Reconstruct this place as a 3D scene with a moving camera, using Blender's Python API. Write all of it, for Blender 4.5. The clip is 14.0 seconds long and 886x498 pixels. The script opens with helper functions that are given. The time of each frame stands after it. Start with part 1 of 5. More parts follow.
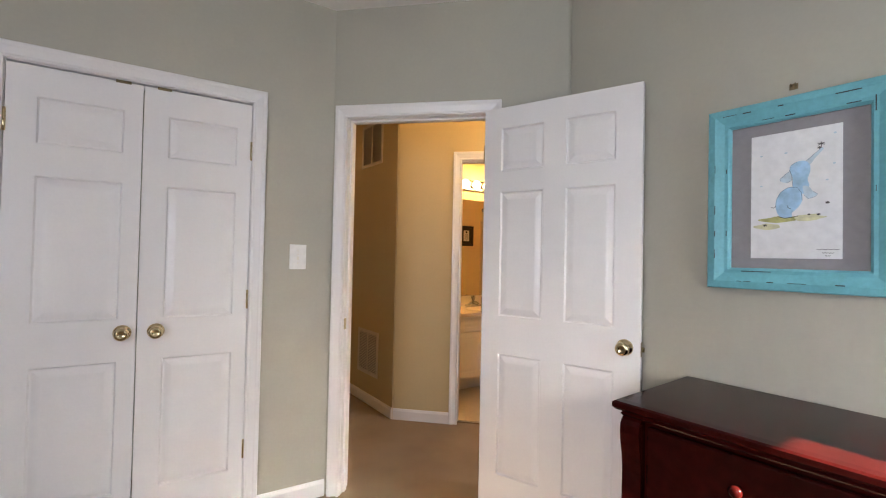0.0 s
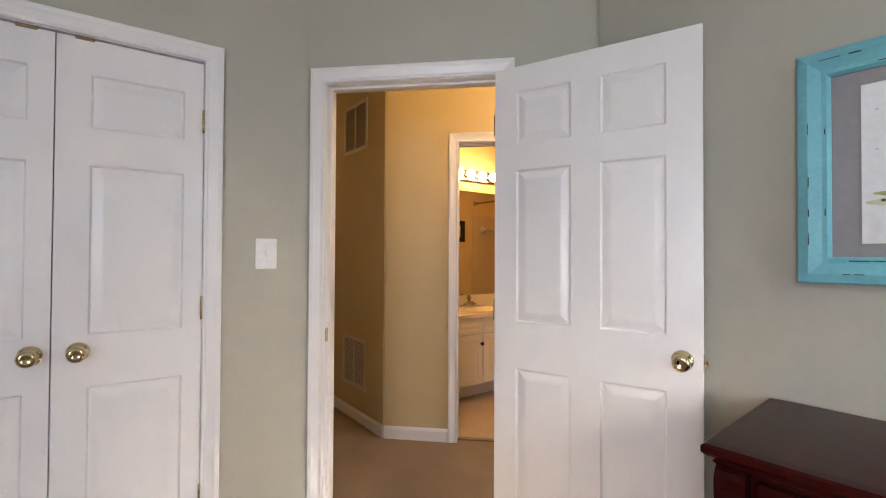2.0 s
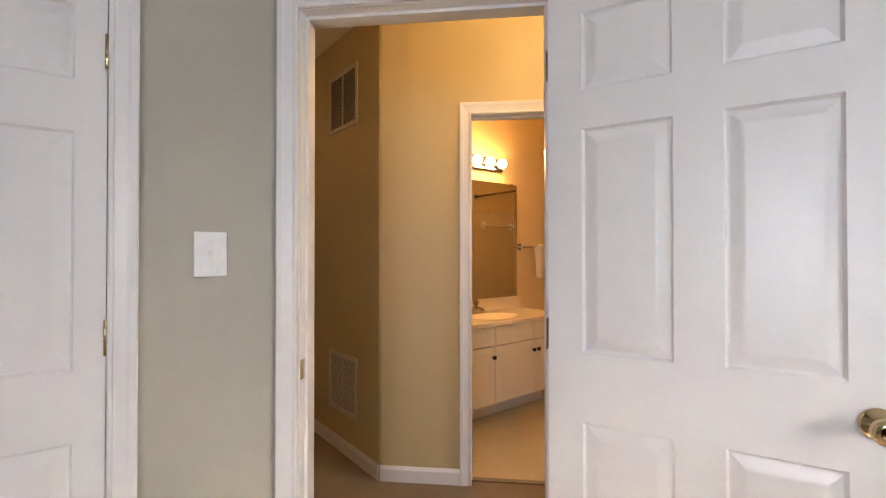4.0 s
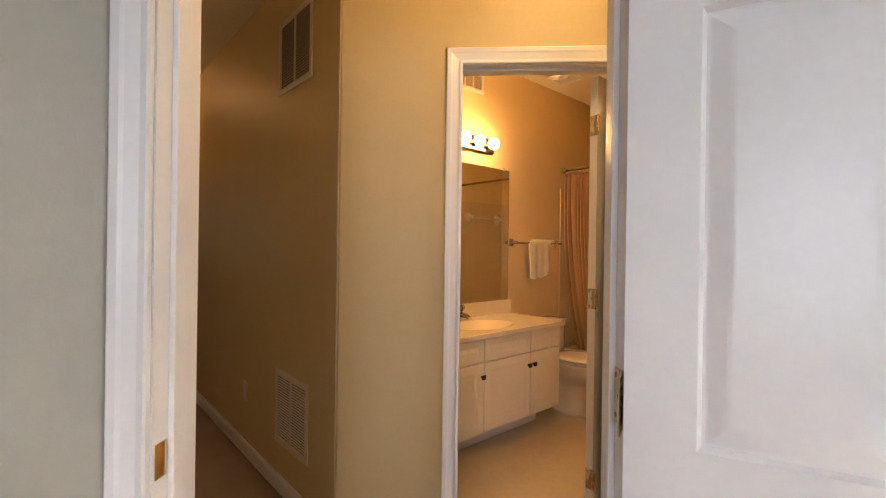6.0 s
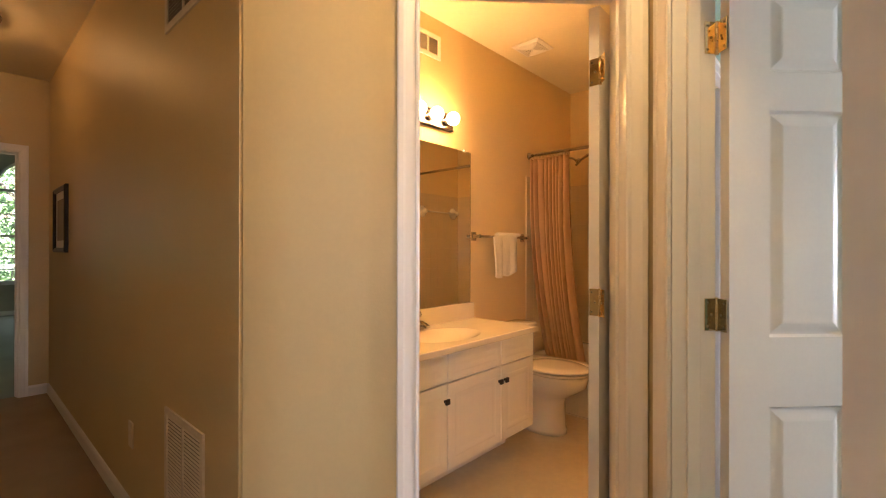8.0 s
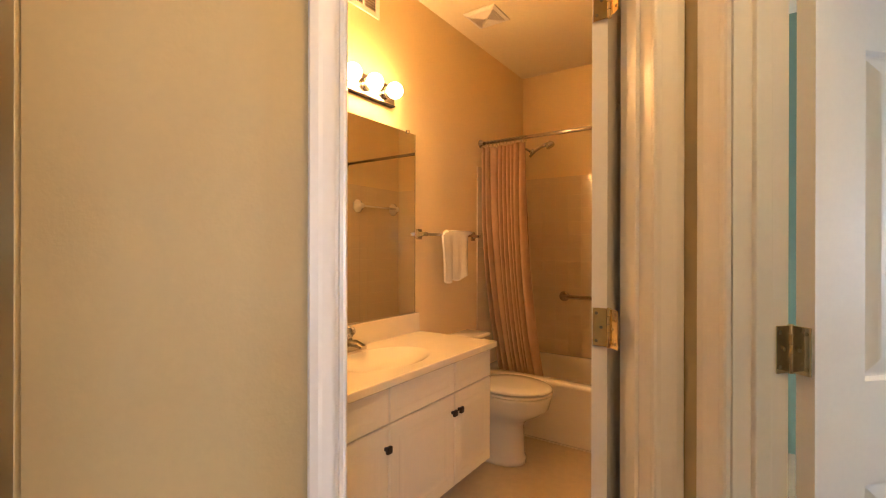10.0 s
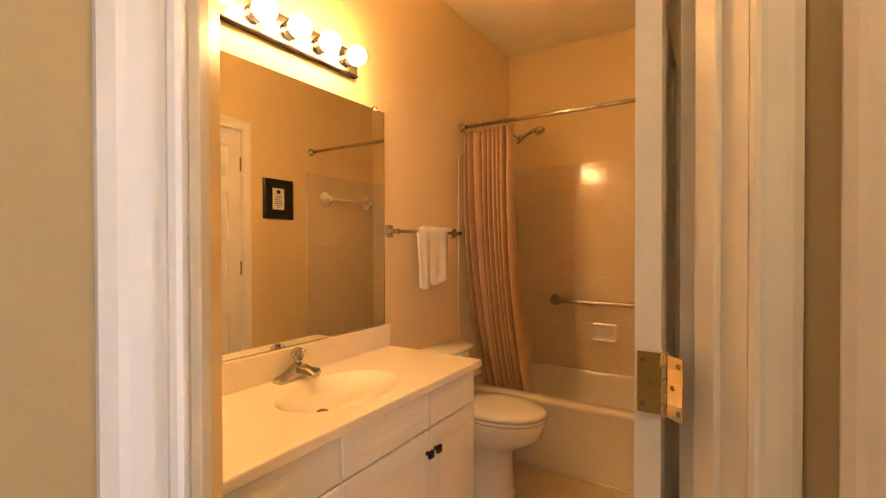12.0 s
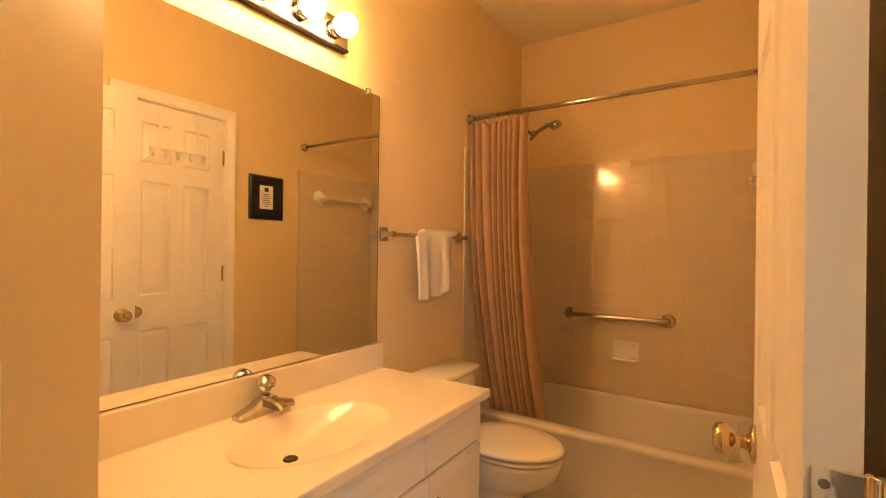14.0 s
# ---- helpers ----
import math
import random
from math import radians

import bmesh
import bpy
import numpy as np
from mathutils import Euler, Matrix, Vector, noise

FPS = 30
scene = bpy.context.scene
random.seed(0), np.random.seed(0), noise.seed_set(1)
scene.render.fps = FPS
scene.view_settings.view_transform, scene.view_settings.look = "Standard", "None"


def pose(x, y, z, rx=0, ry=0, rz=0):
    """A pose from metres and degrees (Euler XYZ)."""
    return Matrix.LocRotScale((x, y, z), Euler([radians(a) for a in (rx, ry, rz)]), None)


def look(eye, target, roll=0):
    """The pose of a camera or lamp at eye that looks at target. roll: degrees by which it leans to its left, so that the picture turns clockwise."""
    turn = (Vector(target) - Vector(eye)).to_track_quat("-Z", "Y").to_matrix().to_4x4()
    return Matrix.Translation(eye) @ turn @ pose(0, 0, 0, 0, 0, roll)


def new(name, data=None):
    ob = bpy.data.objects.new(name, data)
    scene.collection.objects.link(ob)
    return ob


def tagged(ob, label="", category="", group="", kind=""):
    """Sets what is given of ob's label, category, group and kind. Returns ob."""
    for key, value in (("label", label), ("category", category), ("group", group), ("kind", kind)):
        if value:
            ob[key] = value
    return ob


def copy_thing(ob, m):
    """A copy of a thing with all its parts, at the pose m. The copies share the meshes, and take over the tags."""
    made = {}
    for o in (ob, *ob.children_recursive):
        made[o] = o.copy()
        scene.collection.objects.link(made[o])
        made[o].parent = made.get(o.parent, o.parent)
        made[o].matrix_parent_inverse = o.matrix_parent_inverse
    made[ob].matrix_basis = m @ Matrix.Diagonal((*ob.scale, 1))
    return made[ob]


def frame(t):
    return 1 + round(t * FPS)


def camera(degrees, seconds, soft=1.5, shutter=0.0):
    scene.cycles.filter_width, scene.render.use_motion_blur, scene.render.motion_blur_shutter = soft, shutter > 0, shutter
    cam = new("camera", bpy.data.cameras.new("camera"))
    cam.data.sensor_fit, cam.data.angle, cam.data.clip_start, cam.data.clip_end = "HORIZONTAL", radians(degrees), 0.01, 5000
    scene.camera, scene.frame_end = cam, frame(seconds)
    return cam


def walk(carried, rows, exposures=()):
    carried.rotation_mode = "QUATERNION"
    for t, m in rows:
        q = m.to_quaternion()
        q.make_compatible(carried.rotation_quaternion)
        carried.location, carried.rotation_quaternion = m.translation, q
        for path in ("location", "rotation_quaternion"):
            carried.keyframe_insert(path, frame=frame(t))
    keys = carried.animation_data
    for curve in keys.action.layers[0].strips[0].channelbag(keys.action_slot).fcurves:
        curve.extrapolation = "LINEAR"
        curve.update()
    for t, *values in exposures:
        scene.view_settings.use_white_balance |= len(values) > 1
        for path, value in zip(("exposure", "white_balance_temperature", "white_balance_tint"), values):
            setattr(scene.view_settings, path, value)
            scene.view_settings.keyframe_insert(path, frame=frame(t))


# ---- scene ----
cam = camera(89.6, 14.0, soft=1.1)
PATH = [
    (0, (-0.189, -0.305, 1.287), (0.963, 1.33, 1.323), 1.2),
    (0.5, (-0.165, -0.22, 1.285), (0.992, 1.411, 1.308), 1.1),
    (1, (-0.14, -0.116, 1.273), (1.042, 1.496, 1.306), 1.0),
    (1.5, (-0.094, -0.027, 1.272), (1.112, 1.569, 1.296), 0.6),
    (2, (-0.011, 0.081, 1.269), (1.198, 1.674, 1.298), 0.3),
    (2.5, (0.062, 0.217, 1.269), (1.266, 1.813, 1.301), 0.1),
    (3, (0.123, 0.371, 1.273), (1.334, 1.963, 1.299), 0.3),
    (3.2, (0.146, 0.419, 1.274), (1.365, 2.004, 1.3), 0.2),
    (5.5, (0.535, 0.995, 1.274), (1.827, 2.522, 1.279), 0.6),
    (6, (0.639, 1.102, 1.278), (1.959, 2.605, 1.276), 0.8),
    (6.5, (0.718, 1.233, 1.262), (2.088, 2.69, 1.269), 0.7),
    (7, (0.793, 1.343, 1.259), (2.208, 2.756, 1.28), 0.8),
    (7.5, (0.89, 1.433, 1.247), (2.338, 2.813, 1.268), 0.8),
    (7.7, (0.934, 1.463, 1.24), (2.392, 2.832, 1.255), 0.5),
    (9.8, (1.302, 1.822, 1.251), (2.939, 2.971, 1.235), -0.0),
    (10, (1.349, 1.845, 1.25), (2.998, 2.977, 1.248), 0.1),
    (10.5, (1.444, 1.901, 1.257), (3.11, 3.008, 1.272), 0.2),
    (11, (1.546, 1.959, 1.26), (3.222, 3.05, 1.27), 0.1),
    (11.5, (1.626, 2.001, 1.263), (3.313, 3.074, 1.251), -0.1),
    (12, (1.7, 2.036, 1.269), (3.39, 3.105, 1.248), -0.1),
    (12.5, (1.769, 2.055, 1.274), (3.451, 3.138, 1.274), 0.0),
    (13, (1.836, 2.083, 1.266), (3.498, 3.196, 1.282), 0.0),
    (13.5, (1.905, 2.145, 1.267), (3.567, 3.257, 1.278), 0.3),
    (14, (1.963, 2.196, 1.274), (3.643, 3.281, 1.274), 0.7),
]
# strengths of the lights
W_SOUTH, W_WEST, W_SIDE, W_FAR = 0.6, 2.45, 4.2, 0.6
E_BULB, E_HALL, E_PASSAGE = 5.3, 3.6, 1.7
EXPOSURES = [(0, 4.0), (5.5, 4.05), (6.5, 4.0), (7.5, 4.32), (10, 4.46), (10.5, 4.44), (11.5, 4.46), (14, 4.5)]
walk(cam, [(t, look(eye, target, roll)) for t, eye, target, roll in PATH], EXPOSURES)


# ---- world, sun, large lights ----
world = bpy.data.worlds.new("world")
scene.world = world
world.use_nodes = True
wn = world.node_tree
sky = wn.nodes.new("ShaderNodeTexSky")
sky.sky_type = "NISHITA"
sky.sun_disc = False
SUN_DIR = Vector((0.0, 1.0, -0.6246)).normalized()
sky.sun_elevation = math.asin(-SUN_DIR.z)
sky.sun_rotation = math.atan2(-SUN_DIR.x, -SUN_DIR.y)
wn.links.new(sky.outputs[0], wn.nodes["Background"].inputs[0])
wn.nodes["Background"].inputs[1].default_value = 0.04

sun_data = bpy.data.lights.new("sun", "SUN")
sun_data.energy, sun_data.angle, sun_data.color = 5.0, radians(0.5), (1.0, 0.93, 0.82)
sun = new("sun", sun_data)
sun.matrix_world = SUN_DIR.to_track_quat("-Z", "Y").to_matrix().to_4x4()


def window_light(name, m, w, h, watts, color=(0.875, 0.90, 1.07)):
    d = bpy.data.lights.new(name, "AREA")
    d.shape, d.size, d.size_y, d.energy, d.color = "RECTANGLE", w, h, watts, color
    ob = new(name, d)
    ob.matrix_world = m
    return ob


# sky light entering by the bedroom windows, the far room's windows and the side room's window
window_light("window_light_narrow", look((1.05, -1.87, 1.47), (0.9, 3, 1.2)), 0.28, 1.22, W_SOUTH, (0.66, 0.88, 1.28))
window_light("window_light_west", look((-2.27, -1.20, 1.45), (3, 0.3, 1.2)), 1.1, 1.2, W_WEST)
window_light("window_light_side", look((4.45, -1.46, 1.28), (2.6, 1.6, 1.1)), 0.42, 0.85, W_SIDE)
window_light("window_light_far", look((1.2, 12.95, 1.8), (1.2, 8.0, 0.6)), 2.6, 2.0, W_FAR, (0.97, 1.0, 0.93))


# ---- materials ----
def material(name, color, rough=0.5, metal=0.0, grain=(40.0, 0.06), stain=(2.5, 0.05), bump=(60.0, 0.05), coat=0.0, spec=0.5, per_object=0.0):
    m = bpy.data.materials.new(name)
    m.use_nodes = True
    nt = m.node_tree
    b = nt.nodes["Principled BSDF"]
    b.inputs["Roughness"].default_value = rough
    b.inputs["Metallic"].default_value = metal
    b.inputs["Coat Weight"].default_value = coat
    b.inputs["Specular IOR Level"].default_value = spec
    tc = nt.nodes.new("ShaderNodeTexCoord")
    rgb = nt.nodes.new("ShaderNodeRGB")
    rgb.outputs[0].default_value = (*color, 1)
    last = rgb.outputs[0]
    for scale, amount in (grain, stain):
        if amount <= 0:
            continue
        n = nt.nodes.new("ShaderNodeTexNoise")
        n.inputs["Scale"].default_value = scale
        n.inputs["Detail"].default_value = 4
        nt.links.new(tc.outputs["Object"], n.inputs["Vector"])
        r = nt.nodes.new("ShaderNodeMapRange")
        r.inputs["From Min"].default_value, r.inputs["From Max"].default_value = 0.25, 0.75
        r.inputs["To Min"].default_value, r.inputs["To Max"].default_value = 1 - amount, 1 + amount
        nt.links.new(n.outputs["Fac"], r.inputs["Value"])
        mul = nt.nodes.new("ShaderNodeMix")
        mul.data_type, mul.blend_type = "RGBA", "MULTIPLY"
        mul.inputs["Factor"].default_value = 1
        nt.links.new(last, mul.inputs["A"])
        nt.links.new(r.outputs[0], mul.inputs["B"])
        last = mul.outputs["Result"]
    if per_object > 0:
        oi = nt.nodes.new("ShaderNodeObjectInfo")
        r = nt.nodes.new("ShaderNodeMapRange")
        r.inputs["To Min"].default_value, r.inputs["To Max"].default_value = 1 - per_object, 1 + per_object
        nt.links.new(oi.outputs["Random"], r.inputs["Value"])
        mul = nt.nodes.new("ShaderNodeMix")
        mul.data_type, mul.blend_type = "RGBA", "MULTIPLY"
        mul.inputs["Factor"].default_value = 1
        nt.links.new(last, mul.inputs["A"])
        nt.links.new(r.outputs[0], mul.inputs["B"])
        last = mul.outputs["Result"]
    nt.links.new(last, b.inputs["Base Color"])
    if bump[1] > 0:
        n = nt.nodes.new("ShaderNodeTexNoise")
        n.inputs["Scale"].default_value = bump[0]
        n.inputs["Detail"].default_value = 3
        nt.links.new(tc.outputs["Object"], n.inputs["Vector"])
        bp = nt.nodes.new("ShaderNodeBump")
        bp.inputs["Strength"].default_value = bump[1]
        bp.inputs["Distance"].default_value = 0.004
        nt.links.new(n.outputs["Fac"], bp.inputs["Height"])
        nt.links.new(bp.outputs[0], b.inputs["Normal"])
    return m


def glass(name, color=(1, 1, 1), rough=0.0, ior=1.45):
    m = bpy.data.materials.new(name)
    m.use_nodes = True
    b = m.node_tree.nodes["Principled BSDF"]
    b.inputs["Base Color"].default_value = (*color, 1)
    b.inputs["Roughness"].default_value = rough
    b.inputs["IOR"].default_value = ior
    b.inputs["Transmission Weight"].default_value = 1
    return m


def glowing(name, color, strength):
    m = bpy.data.materials.new(name)
    m.use_nodes = True
    b = m.node_tree.nodes["Principled BSDF"]
    b.inputs["Base Color"].default_value = (0.9, 0.9, 0.88, 1)
    b.inputs["Emission Color"].default_value = (*color, 1)
    b.inputs["Emission Strength"].default_value = strength
    return m


SAGE = material("sage_green_wall_paint", (0.44, 0.415, 0.345), 0.55, bump=(180, 0.06), grain=(60, 0.02), stain=(1.3, 0.03))
TEAL = material("green_wall_paint", (0.22, 0.33, 0.28), 0.6, bump=(180, 0.06), grain=(60, 0.02), stain=(1.3, 0.03))
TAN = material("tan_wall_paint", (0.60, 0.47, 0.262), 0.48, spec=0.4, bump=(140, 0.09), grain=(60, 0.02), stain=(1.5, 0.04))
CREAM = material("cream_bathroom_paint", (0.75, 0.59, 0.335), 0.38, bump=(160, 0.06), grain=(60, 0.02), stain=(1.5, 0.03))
WHITE = material("white_gloss_paint", (0.81, 0.775, 0.765), 0.32, bump=(30, 0.03), grain=(90, 0.015), stain=(3, 0.02))
CEIL = material("flat_white_ceiling", (0.80, 0.79, 0.76), 0.9, bump=(220, 0.12), grain=(50, 0.02), stain=(1.2, 0.02))
CEIL_TAN = material("warm_ceiling_paint", (0.82, 0.74, 0.58), 0.8, bump=(220, 0.1), grain=(50, 0.02), stain=(1.2, 0.03))
CARPET = material("beige_carpet", (0.32, 0.235, 0.16), 0.95, bump=(420, 0.8), grain=(300, 0.22), stain=(3.2, 0.12), spec=0.1)
CARPET_GREY = material("grey_green_carpet", (0.30, 0.31, 0.27), 0.95, bump=(420, 0.8), grain=(300, 0.2), stain=(3, 0.1), spec=0.1)
VINYL = material("cream_vinyl_floor", (0.62, 0.52, 0.38), 0.42, bump=(60, 0.05), grain=(26, 0.05), stain=(5, 0.05))
BRASS = material("polished_brass", (0.66, 0.53, 0.32), 0.06, 1.0, grain=(30, 0.1), stain=(8, 0.12), bump=(50, 0.03))
BRASS_DARK = material("tarnished_brass", (0.28, 0.22, 0.13), 0.34, 1.0, grain=(60, 0.15), stain=(12, 0.2), bump=(50, 0.05))
CHROME = material("chrome", (0.50, 0.49, 0.48), 0.08, 1.0, grain=(30, 0.03), stain=(8, 0.05), bump=(50, 0.0))
STEEL = material("brushed_steel", (0.55, 0.50, 0.45), 0.25, 1.0, grain=(120, 0.08), stain=(8, 0.05), bump=(90, 0.03))
IRON = material("dark_bronze", (0.05, 0.04, 0.035), 0.35, 0.8, grain=(60, 0.1), stain=(9, 0.1))
PORCELAIN = material("white_porcelain", (0.80, 0.76, 0.70), 0.09, bump=(20, 0.0), grain=(20, 0.0), stain=(3, 0.015), coat=0.4)
ACRYLIC = material("white_tub_enamel", (0.80, 0.75, 0.68), 0.12, bump=(20, 0.0), grain=(20, 0.0), stain=(3, 0.02), coat=0.3)
TILE = material("glazed_cream_tile", (0.70, 0.58, 0.41), 0.14, bump=(14, 0.0), grain=(30, 0.01), stain=(3, 0.02), coat=0.3, per_object=0.012)
GROUT = material("tile_grout", (0.70, 0.58, 0.41), 0.85, bump=(300, 0.2))
MARBLE = material("cultured_marble_top", (0.80, 0.71, 0.56), 0.17, bump=(20, 0.0), grain=(9, 0.02), stain=(2.2, 0.03), coat=0.25)
CABINET = material("white_thermofoil_cabinet", (0.78, 0.73, 0.65), 0.34, bump=(60, 0.02), grain=(40, 0.015), stain=(3, 0.02))
MIRROR = material("silvered_mirror", (0.86, 0.88, 0.86), 0.0, 1.0, grain=(1, 0), stain=(1, 0), bump=(1, 0))
CLOTH = material("white_terry_cloth", (0.82, 0.78, 0.70), 0.95, bump=(500, 0.9), grain=(400, 0.08), stain=(10, 0.03), spec=0.1)
CURTAIN = material("taupe_curtain_fabric", (0.47, 0.305, 0.195), 0.85, bump=(700, 0.4), grain=(500, 0.08), stain=(6, 0.06), spec=0.2)
# the curtain's thin cloth lets some light through
nt = CURTAIN.node_tree
thin, both = nt.nodes.new("ShaderNodeBsdfTranslucent"), nt.nodes.new("ShaderNodeMixShader")
thin.inputs[0].default_value = (0.62, 0.44, 0.28, 1)
both.inputs[0].default_value = 0.05
nt.links.new(nt.nodes["Principled BSDF"].outputs[0], both.inputs[1])
nt.links.new(thin.outputs[0], both.inputs[2])
nt.links.new(both.outputs[0], nt.nodes["Material Output"].inputs[0])
MAHOGANY = material("dark_mahogany_varnish", (0.025, 0.0024, 0.0019), 0.12, bump=(12, 0.02), grain=(30, 0.25), stain=(4, 0.2), coat=0.0, spec=0.16)
AQUA = material("distressed_aqua_paint", (0.16, 0.45, 0.52), 0.45, bump=(50, 0.2), grain=(80, 0.08), stain=(7, 0.1))
SCUFF = material("dark_scuffed_wood", (0.035, 0.03, 0.03), 0.7)
MAT_GREY = material("grey_picture_mat", (0.30, 0.28, 0.29), 0.9, bump=(400, 0.2))
PAPER = material("white_paper", (0.80, 0.79, 0.80), 0.85, bump=(300, 0.1))
PAINT_BLUE = material("pale_blue_watercolour", (0.38, 0.58, 0.76), 0.85, grain=(60, 0.15), stain=(20, 0.15))
PAINT_GREEN = material("olive_watercolour", (0.45, 0.44, 0.18), 0.85, grain=(60, 0.25), stain=(25, 0.25))
INK = material("dark_ink", (0.06, 0.05, 0.05), 0.8)
INK_SOFT = material("thin_blue_grey_ink", (0.13, 0.19, 0.28), 0.8)
PAINT_BLUE_PALE = material("thin_blue_watercolour", (0.56, 0.66, 0.74), 0.85, grain=(60, 0.1), stain=(30, 0.1))
PAINT_GREEN_PALE = material("thin_olive_watercolour", (0.62, 0.60, 0.40), 0.85, grain=(60, 0.2), stain=(40, 0.2))
BLACK = material("black_frame_lacquer", (0.012, 0.011, 0.011), 0.3)
PLATE = material("white_switch_plastic", (0.80, 0.78, 0.76), 0.3, bump=(20, 0.0))
VENT_WHITE = material("painted_grille", (0.68, 0.60, 0.50), 0.4)
# dark colour stands for the shade behind vent louvres and fan slats
VENT_DARK = material("duct_filter", (0.24, 0.21, 0.19), 0.9)
BULB = glowing("lit_globe_bulb", (1.0, 0.55, 0.20), E_BULB)
HALL_BULB = glowing("lit_hall_bulb", (1.0, 0.52, 0.19), E_HALL)
LAMP_GLASS = material("pressed_ribbed_glass", (0.85, 0.78, 0.66), 0.12, bump=(60, 0.3))
nt = LAMP_GLASS.node_tree
clear, both = nt.nodes.new("ShaderNodeBsdfTransparent"), nt.nodes.new("ShaderNodeMixShader")
both.inputs[0].default_value = 0.42
nt.links.new(clear.outputs[0], both.inputs[1])
nt.links.new(nt.nodes["Principled BSDF"].outputs[0], both.inputs[2])
nt.links.new(both.outputs[0], nt.nodes["Material Output"].inputs[0])
# glow of the added, unseen passage lamp, coloured to suit the bathroom entry wall
LAMP_GLASS_PASSAGE = glowing("unseen_passage_lamp_glass", (1.0, 0.70, 0.33), E_PASSAGE)
CLEAR = glass("clear_acrylic", (0.95, 0.93, 0.9), 0.03, 1.49)
PANE = glass("window_glass")
BARK = material("tree_bark", (0.16, 0.13, 0.11), 0.9, bump=(30, 0.8), grain=(20, 0.3), stain=(3, 0.3))
LEAF = material("sunlit_leaves", (0.15, 0.23, 0.12), 0.6, grain=(5, 0.4), stain=(0.6, 0.4))
GRASS = material("grass", (0.06, 0.11, 0.03), 0.9, grain=(9, 0.3), stain=(0.3, 0.3))
FABRIC = material("black_and_white_fabric", (0.5, 0.5, 0.5), 0.9, grain=(55, 0.9), stain=(110, 0.6))


# ---- building helpers ----
R45 = pose(0, 0, 0, 0, 0, -45)  # local x runs along the slanted walls, local y away from the bedroom


def part(name, bm, mat, parent=None, label="", m=None, smooth=False):
    """Links a bmesh as one mesh object, under its parent if there is one."""
    me = bpy.data.meshes.new(name)
    bm.to_mesh(me)
    bm.free()
    return placed(name, me, mat, parent, label, m, smooth)


def placed(name, me, mat, parent=None, label="", m=None, smooth=False):
    if not me.materials:
        for k in (mat if isinstance(mat, (list, tuple)) else [mat]):
            me.materials.append(k)
    if smooth:
        for p in me.polygons:
            p.use_smooth = True
    ob = new(name, me)
    if parent is not None:
        ob.parent = parent
    if m is not None:
        ob.matrix_basis = m
    if label:
        ob["label"] = label
    return ob


def base(name, m, label, category, group="", kind=""):
    ob = new(name)
    ob.matrix_basis = m
    ob.empty_display_size = 0.05
    return tagged(ob, label, category, group, kind)


def box(bm, x0, x1, y0, y1, z0, z1, bevel=0.0, mat=0):
    vs = [bm.verts.new((x, y, z)) for x in (x0, x1) for y in (y0, y1) for z in (z0, z1)]
    faces = [bm.faces.new([vs[i] for i in f]) for f in ((0, 1, 3, 2), (4, 6, 7, 5), (0, 4, 5, 1), (2, 3, 7, 6), (0, 2, 6, 4), (1, 5, 7, 3))]
    for f in faces:
        f.material_index = mat
    if bevel > 0:
        edges = list({e for f in faces for e in f.edges})
        bmesh.ops.bevel(bm, geom=edges, offset=bevel, segments=2, affect="EDGES", profile=0.5)
    return faces


def boxed(*dims, bevel=0.0):
    bm = bmesh.new()
    box(bm, *dims, bevel=bevel)
    return bm


def lathe(profile, n=24, closed=False):
    """Turns (radius, height) points round the local z axis."""
    bm = bmesh.new()
    rings = []
    for r, z in profile:
        if r < 1e-6:
            rings.append([bm.verts.new((0, 0, z))])
        else:
            rings.append([bm.verts.new((r * math.cos(2 * math.pi * i / n), r * math.sin(2 * math.pi * i / n), z)) for i in range(n)])
    for a, b in zip(rings, rings[1:]):
        for i in range(n):
            q = [a[i % len(a)], a[(i + 1) % len(a)], b[(i + 1) % len(b)], b[i % len(b)]]
            q = [v for k, v in enumerate(q) if v not in q[:k]]
            if len(q) > 2:
                bm.faces.new(q)
    bmesh.ops.recalc_face_normals(bm, faces=bm.faces)
    return bm


def tube(points, radius, n=12, caps=True):
    """A round bar along points; radius may be one number or one for each point."""
    bm = bmesh.new()
    pts = [Vector(p) for p in points]
    rad = radius if isinstance(radius, (list, tuple)) else [radius] * len(pts)
    rings = []
    up = Vector((0, 0, 1))
    for i, p in enumerate(pts):
        t = (pts[min(i + 1, len(pts) - 1)] - pts[max(i - 1, 0)]).normalized()
        side = t.cross(up)
        if side.length < 1e-3:
            side = t.cross(Vector((1, 0, 0)))
        side.normalize()
        other = side.cross(t)
        rings.append([bm.verts.new(p + rad[i] * (math.cos(2 * math.pi * k / n) * side + math.sin(2 * math.pi * k / n) * other)) for k in range(n)])
    for a, b in zip(rings, rings[1:]):
        for k in range(n):
            bm.faces.new((a[k], a[(k + 1) % n], b[(k + 1) % n], b[k]))
    if caps:
        bm.faces.new(rings[0])
        bm.faces.new(rings[-1])
    bmesh.ops.recalc_face_normals(bm, faces=bm.faces)
    return bm


